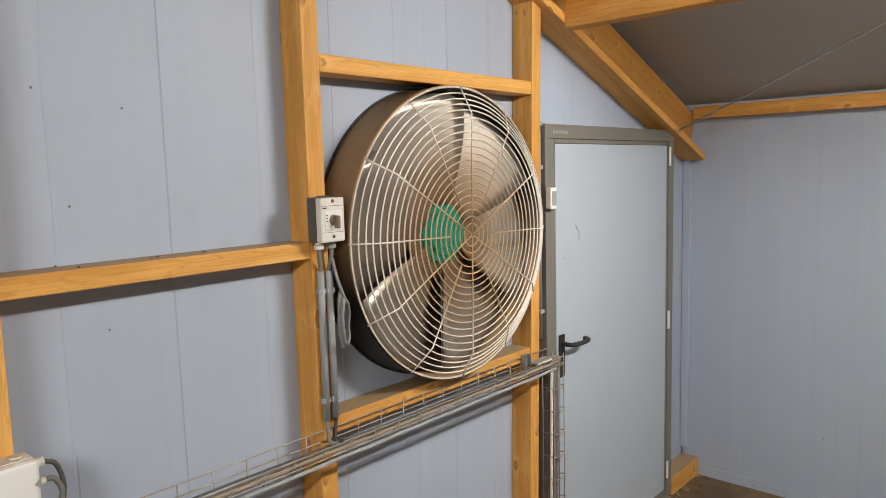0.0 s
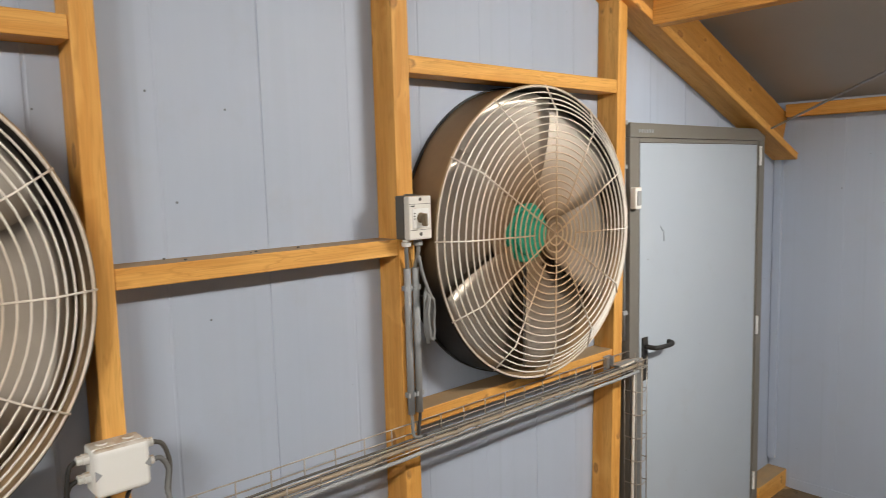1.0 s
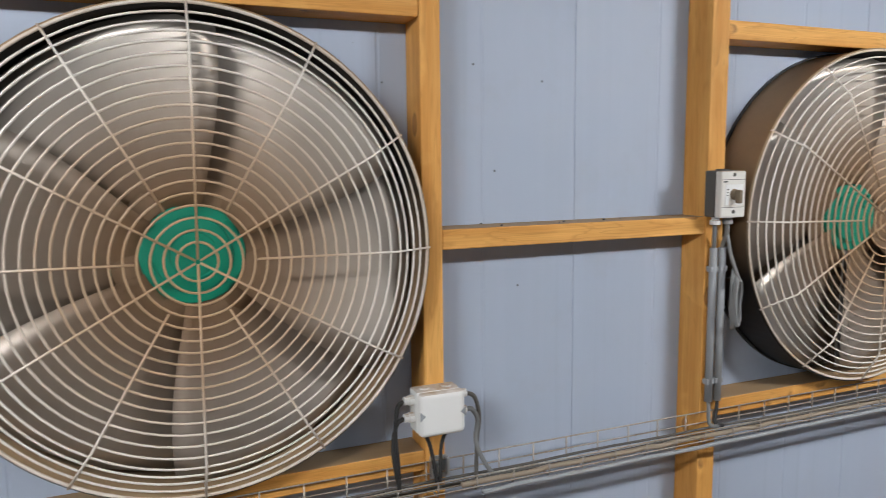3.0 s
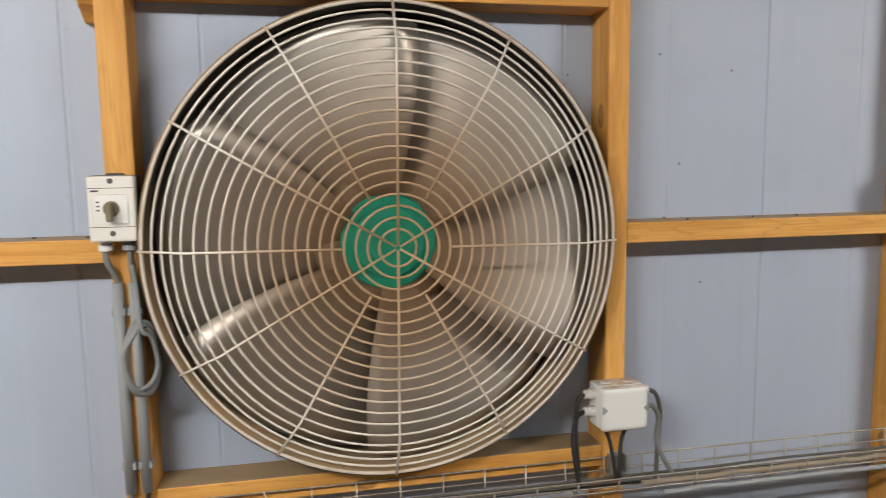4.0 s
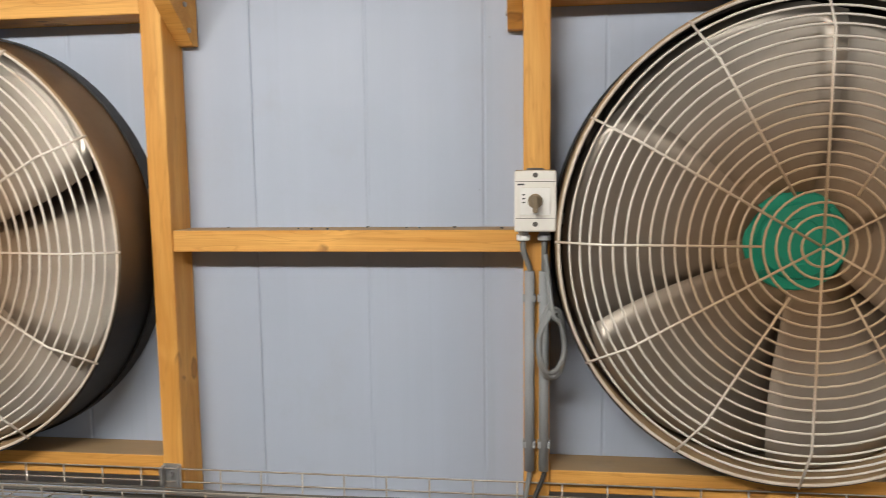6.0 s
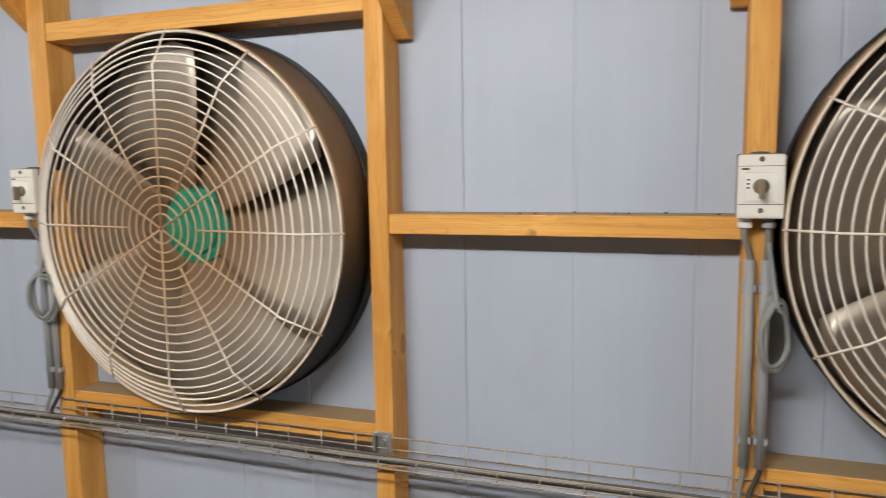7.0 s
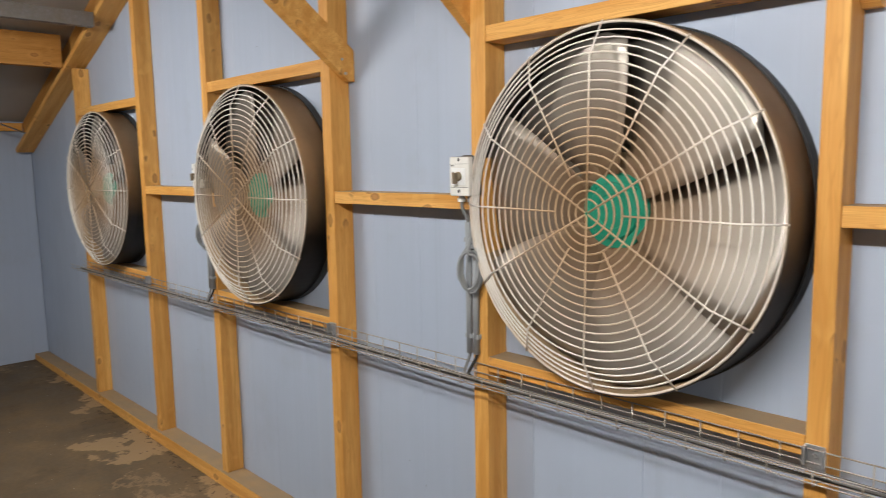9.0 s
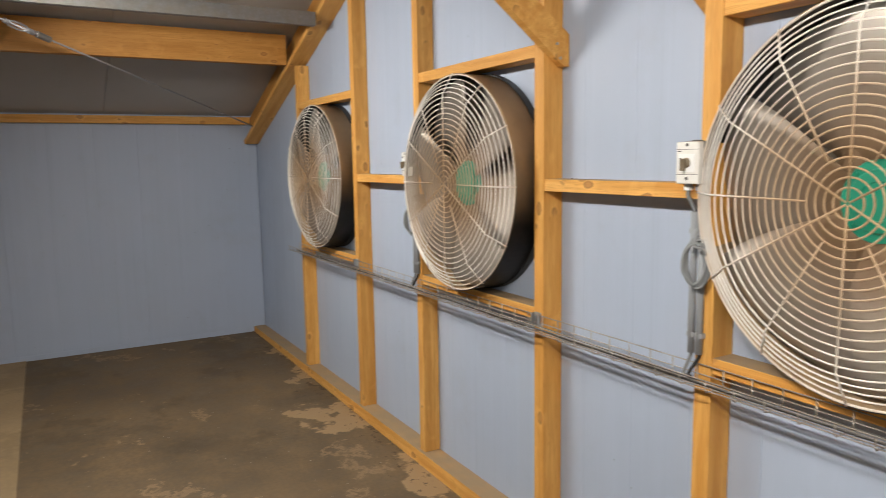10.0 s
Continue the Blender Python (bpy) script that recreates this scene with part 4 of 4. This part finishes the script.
# conduit up the last post, with a small box
up = thing("conduit", "long grey conduit rising along the post beside the door", "conduit", pose(1.2, 0.02, 0), "conduits")
part("pipe", bm_tube([(0, 0, 1.12), (0, 0, 2.6)], 0.009, 12), GREY_PLASTIC, up, smooth=True)
for z in (1.24, 1.6, 1.85, 2.03, 2.38):
    part("clip", bm_box(-0.018, 0.014, -0.013, 0.012, z - 0.009, z + 0.009, 0.002), GREY_PLASTIC, up)
sw = thing("wall_switch", "small pale grey surface switch beside the door frame", "switch", pose(1.236, -0.0005, 1.72))
part("body", bm_box(-0.022, 0.022, -0.03, -0.001, -0.045, 0.045, 0.005), WHITE_PLASTIC, sw)
part("rocker", bm_box(-0.014, 0.014, -0.034, -0.0305, -0.03, 0.03, 0.0015), GREY_PLASTIC, sw)

# ---- door ----
FY = 0.0
door = thing("door_1", "pale grey steel door with a dark grey steel frame, shut", "door", pose(0, 0, 0), kind="structure")
W = 0.06
zf = floor_z(2.0)
part("door_frame", bm_box(DOOR_X0, DOOR_X0 + W, FY, PANEL + 0.06, zf, DOOR_TOP - W - 0.001, 0.002), FRAME_STEEL, door)
part("door_frame", bm_box(DOOR_X1 - W, DOOR_X1, FY, PANEL + 0.06, zf, DOOR_TOP - W - 0.001, 0.002), FRAME_STEEL, door)
head = part("door_frame", bm_box(DOOR_X0, DOOR_X1, FY - 0.001, PANEL + 0.06, DOOR_TOP - W, DOOR_TOP, 0.002), FRAME_STEEL, door)
for k in range(6):
    part("print_bar", bm_box(DOOR_X0 + 0.06 + 0.02 * k, DOOR_X0 + 0.073 + 0.02 * k, FY - 0.0025, FY - 0.0011, DOOR_TOP - 0.04, DOOR_TOP - 0.026), GREY_PLASTIC, head)
leaf = part("door_leaf", bm_box(DOOR_X0 + W + 0.022, DOOR_X1 - W - 0.022, FY + 0.004, PANEL + 0.045, zf + 0.02, DOOR_TOP - W - 0.022, 0.002), DOOR_PAINT, door)
for a, b in ((DOOR_X0 + W + 0.002, DOOR_X0 + W + 0.02), (DOOR_X1 - W - 0.02, DOOR_X1 - W - 0.002)):
    part("leaf_edge", bm_box(a, b, FY + 0.006, PANEL + 0.04, zf + 0.02, DOOR_TOP - W - 0.002, 0.001), FRAME_STEEL, leaf)
part("leaf_edge", bm_box(DOOR_X0 + W + 0.022, DOOR_X1 - W - 0.022, FY + 0.006, PANEL + 0.04, DOOR_TOP - W - 0.02, DOOR_TOP - W - 0.002, 0.001), FRAME_STEEL, leaf)
part("kick_rail", bm_box(DOOR_X0 + W + 0.022, DOOR_X1 - W - 0.022, FY + 0.001, FY + 0.0035, zf + 0.022, zf + 0.06, 0.0005), FRAME_STEEL, leaf)
part("threshold", bm_box(DOOR_X0 + W + 0.001, DOOR_X1 - W - 0.001, FY - 0.01, PANEL + 0.05, zf - 0.05, zf + 0.015, 0.002), GALV_BEAM, door)
for z in (0.12, 0.99, 1.89):
    part("hinge", bm_tube([(DOOR_X1 - W - 0.004, FY - 0.006, z - 0.05), (DOOR_X1 - W - 0.004, FY - 0.006, z + 0.05)], 0.007, 10), WHITE_PLASTIC, door, "white hinge sleeve")
HX, HZ = DOOR_X0 + W + 0.055, 1.075
hd = part("handle_plate", bm_box(HX - 0.02, HX + 0.02, FY - 0.005, FY + 0.003, 0.925, 1.115, 0.002), BLACK_PLASTIC, leaf, "black long door plate")
lever = part("lever", bm_tube(curve_points([(HX, FY - 0.004, HZ), (HX, FY - 0.045, HZ), (HX + 0.02, FY - 0.058, HZ), (HX + 0.1, FY - 0.06, HZ - 0.003), (HX + 0.135, FY - 0.055, HZ), (HX + 0.14, FY - 0.03, HZ + 0.002)]), 0.0105, 10), BLACK_PLASTIC, leaf, "black bent lever handle", True)
part("scratch", bm_tube([(1.46, FY + 0.0038, 1.59), (1.475, FY + 0.0038, 1.57), (1.488, FY + 0.0038, 1.565), (1.49, FY + 0.0038, 1.52)], 0.0014, 5), INK, leaf, "thin dark scratch")

# trims
tagged(part("trim", bm_box(X_R - 0.028, X_R - 0.0005, PANEL - 0.045, PANEL - 0.003, 0.1, EAVE_Z - 0.1, 0.002), PANEL_PAINT), "grey corner trim strip", "trim", kind="structure")
tagged(part("baseboard", bm_box(X_R - 0.006, X_R - 0.0005, Y_BACK + 0.01, -0.03, -0.07, 0.0, 0.001), PANEL_PAINT), "low grey base strip along the side wall", "trim", kind="structure")
tagged(part("baseboard", bm_box(X_L + 0.0005, X_L + 0.006, Y_BACK + 0.01, -0.03, 0.0, 0.07, 0.001), PANEL_PAINT), "low grey base strip along the side wall", "trim", kind="structure")

# ---- dead flies and crumbs on the rails ----
rnd = random.Random(11)
bm = bmesh.new()
for k in range(70):
    x, y = rnd.uniform(-7.6, 1.0), rnd.uniform(0.015, 0.09)
    # only between the posts, clear of the fans
    if min(abs(x - f) for f in FANS) < 0.62:
        continue
    size = rnd.uniform(0.0018, 0.004)
    r = bmesh.ops.create_icosphere(bm, subdivisions=1, radius=1.0)
    m = pose(x, y, 1.652 + size * 0.55, 0, 0, rnd.uniform(0, 180))
    for v in r["verts"]:
        v.co = m @ Vector((v.co.x * size * rnd.uniform(1.2, 1.9), v.co.y * size, v.co.z * size * 0.7))
tagged(part("debris", bm, DARK_GREY, smooth=True), "dead flies and dark crumbs scattered on the rails", "debris", kind="stuff")
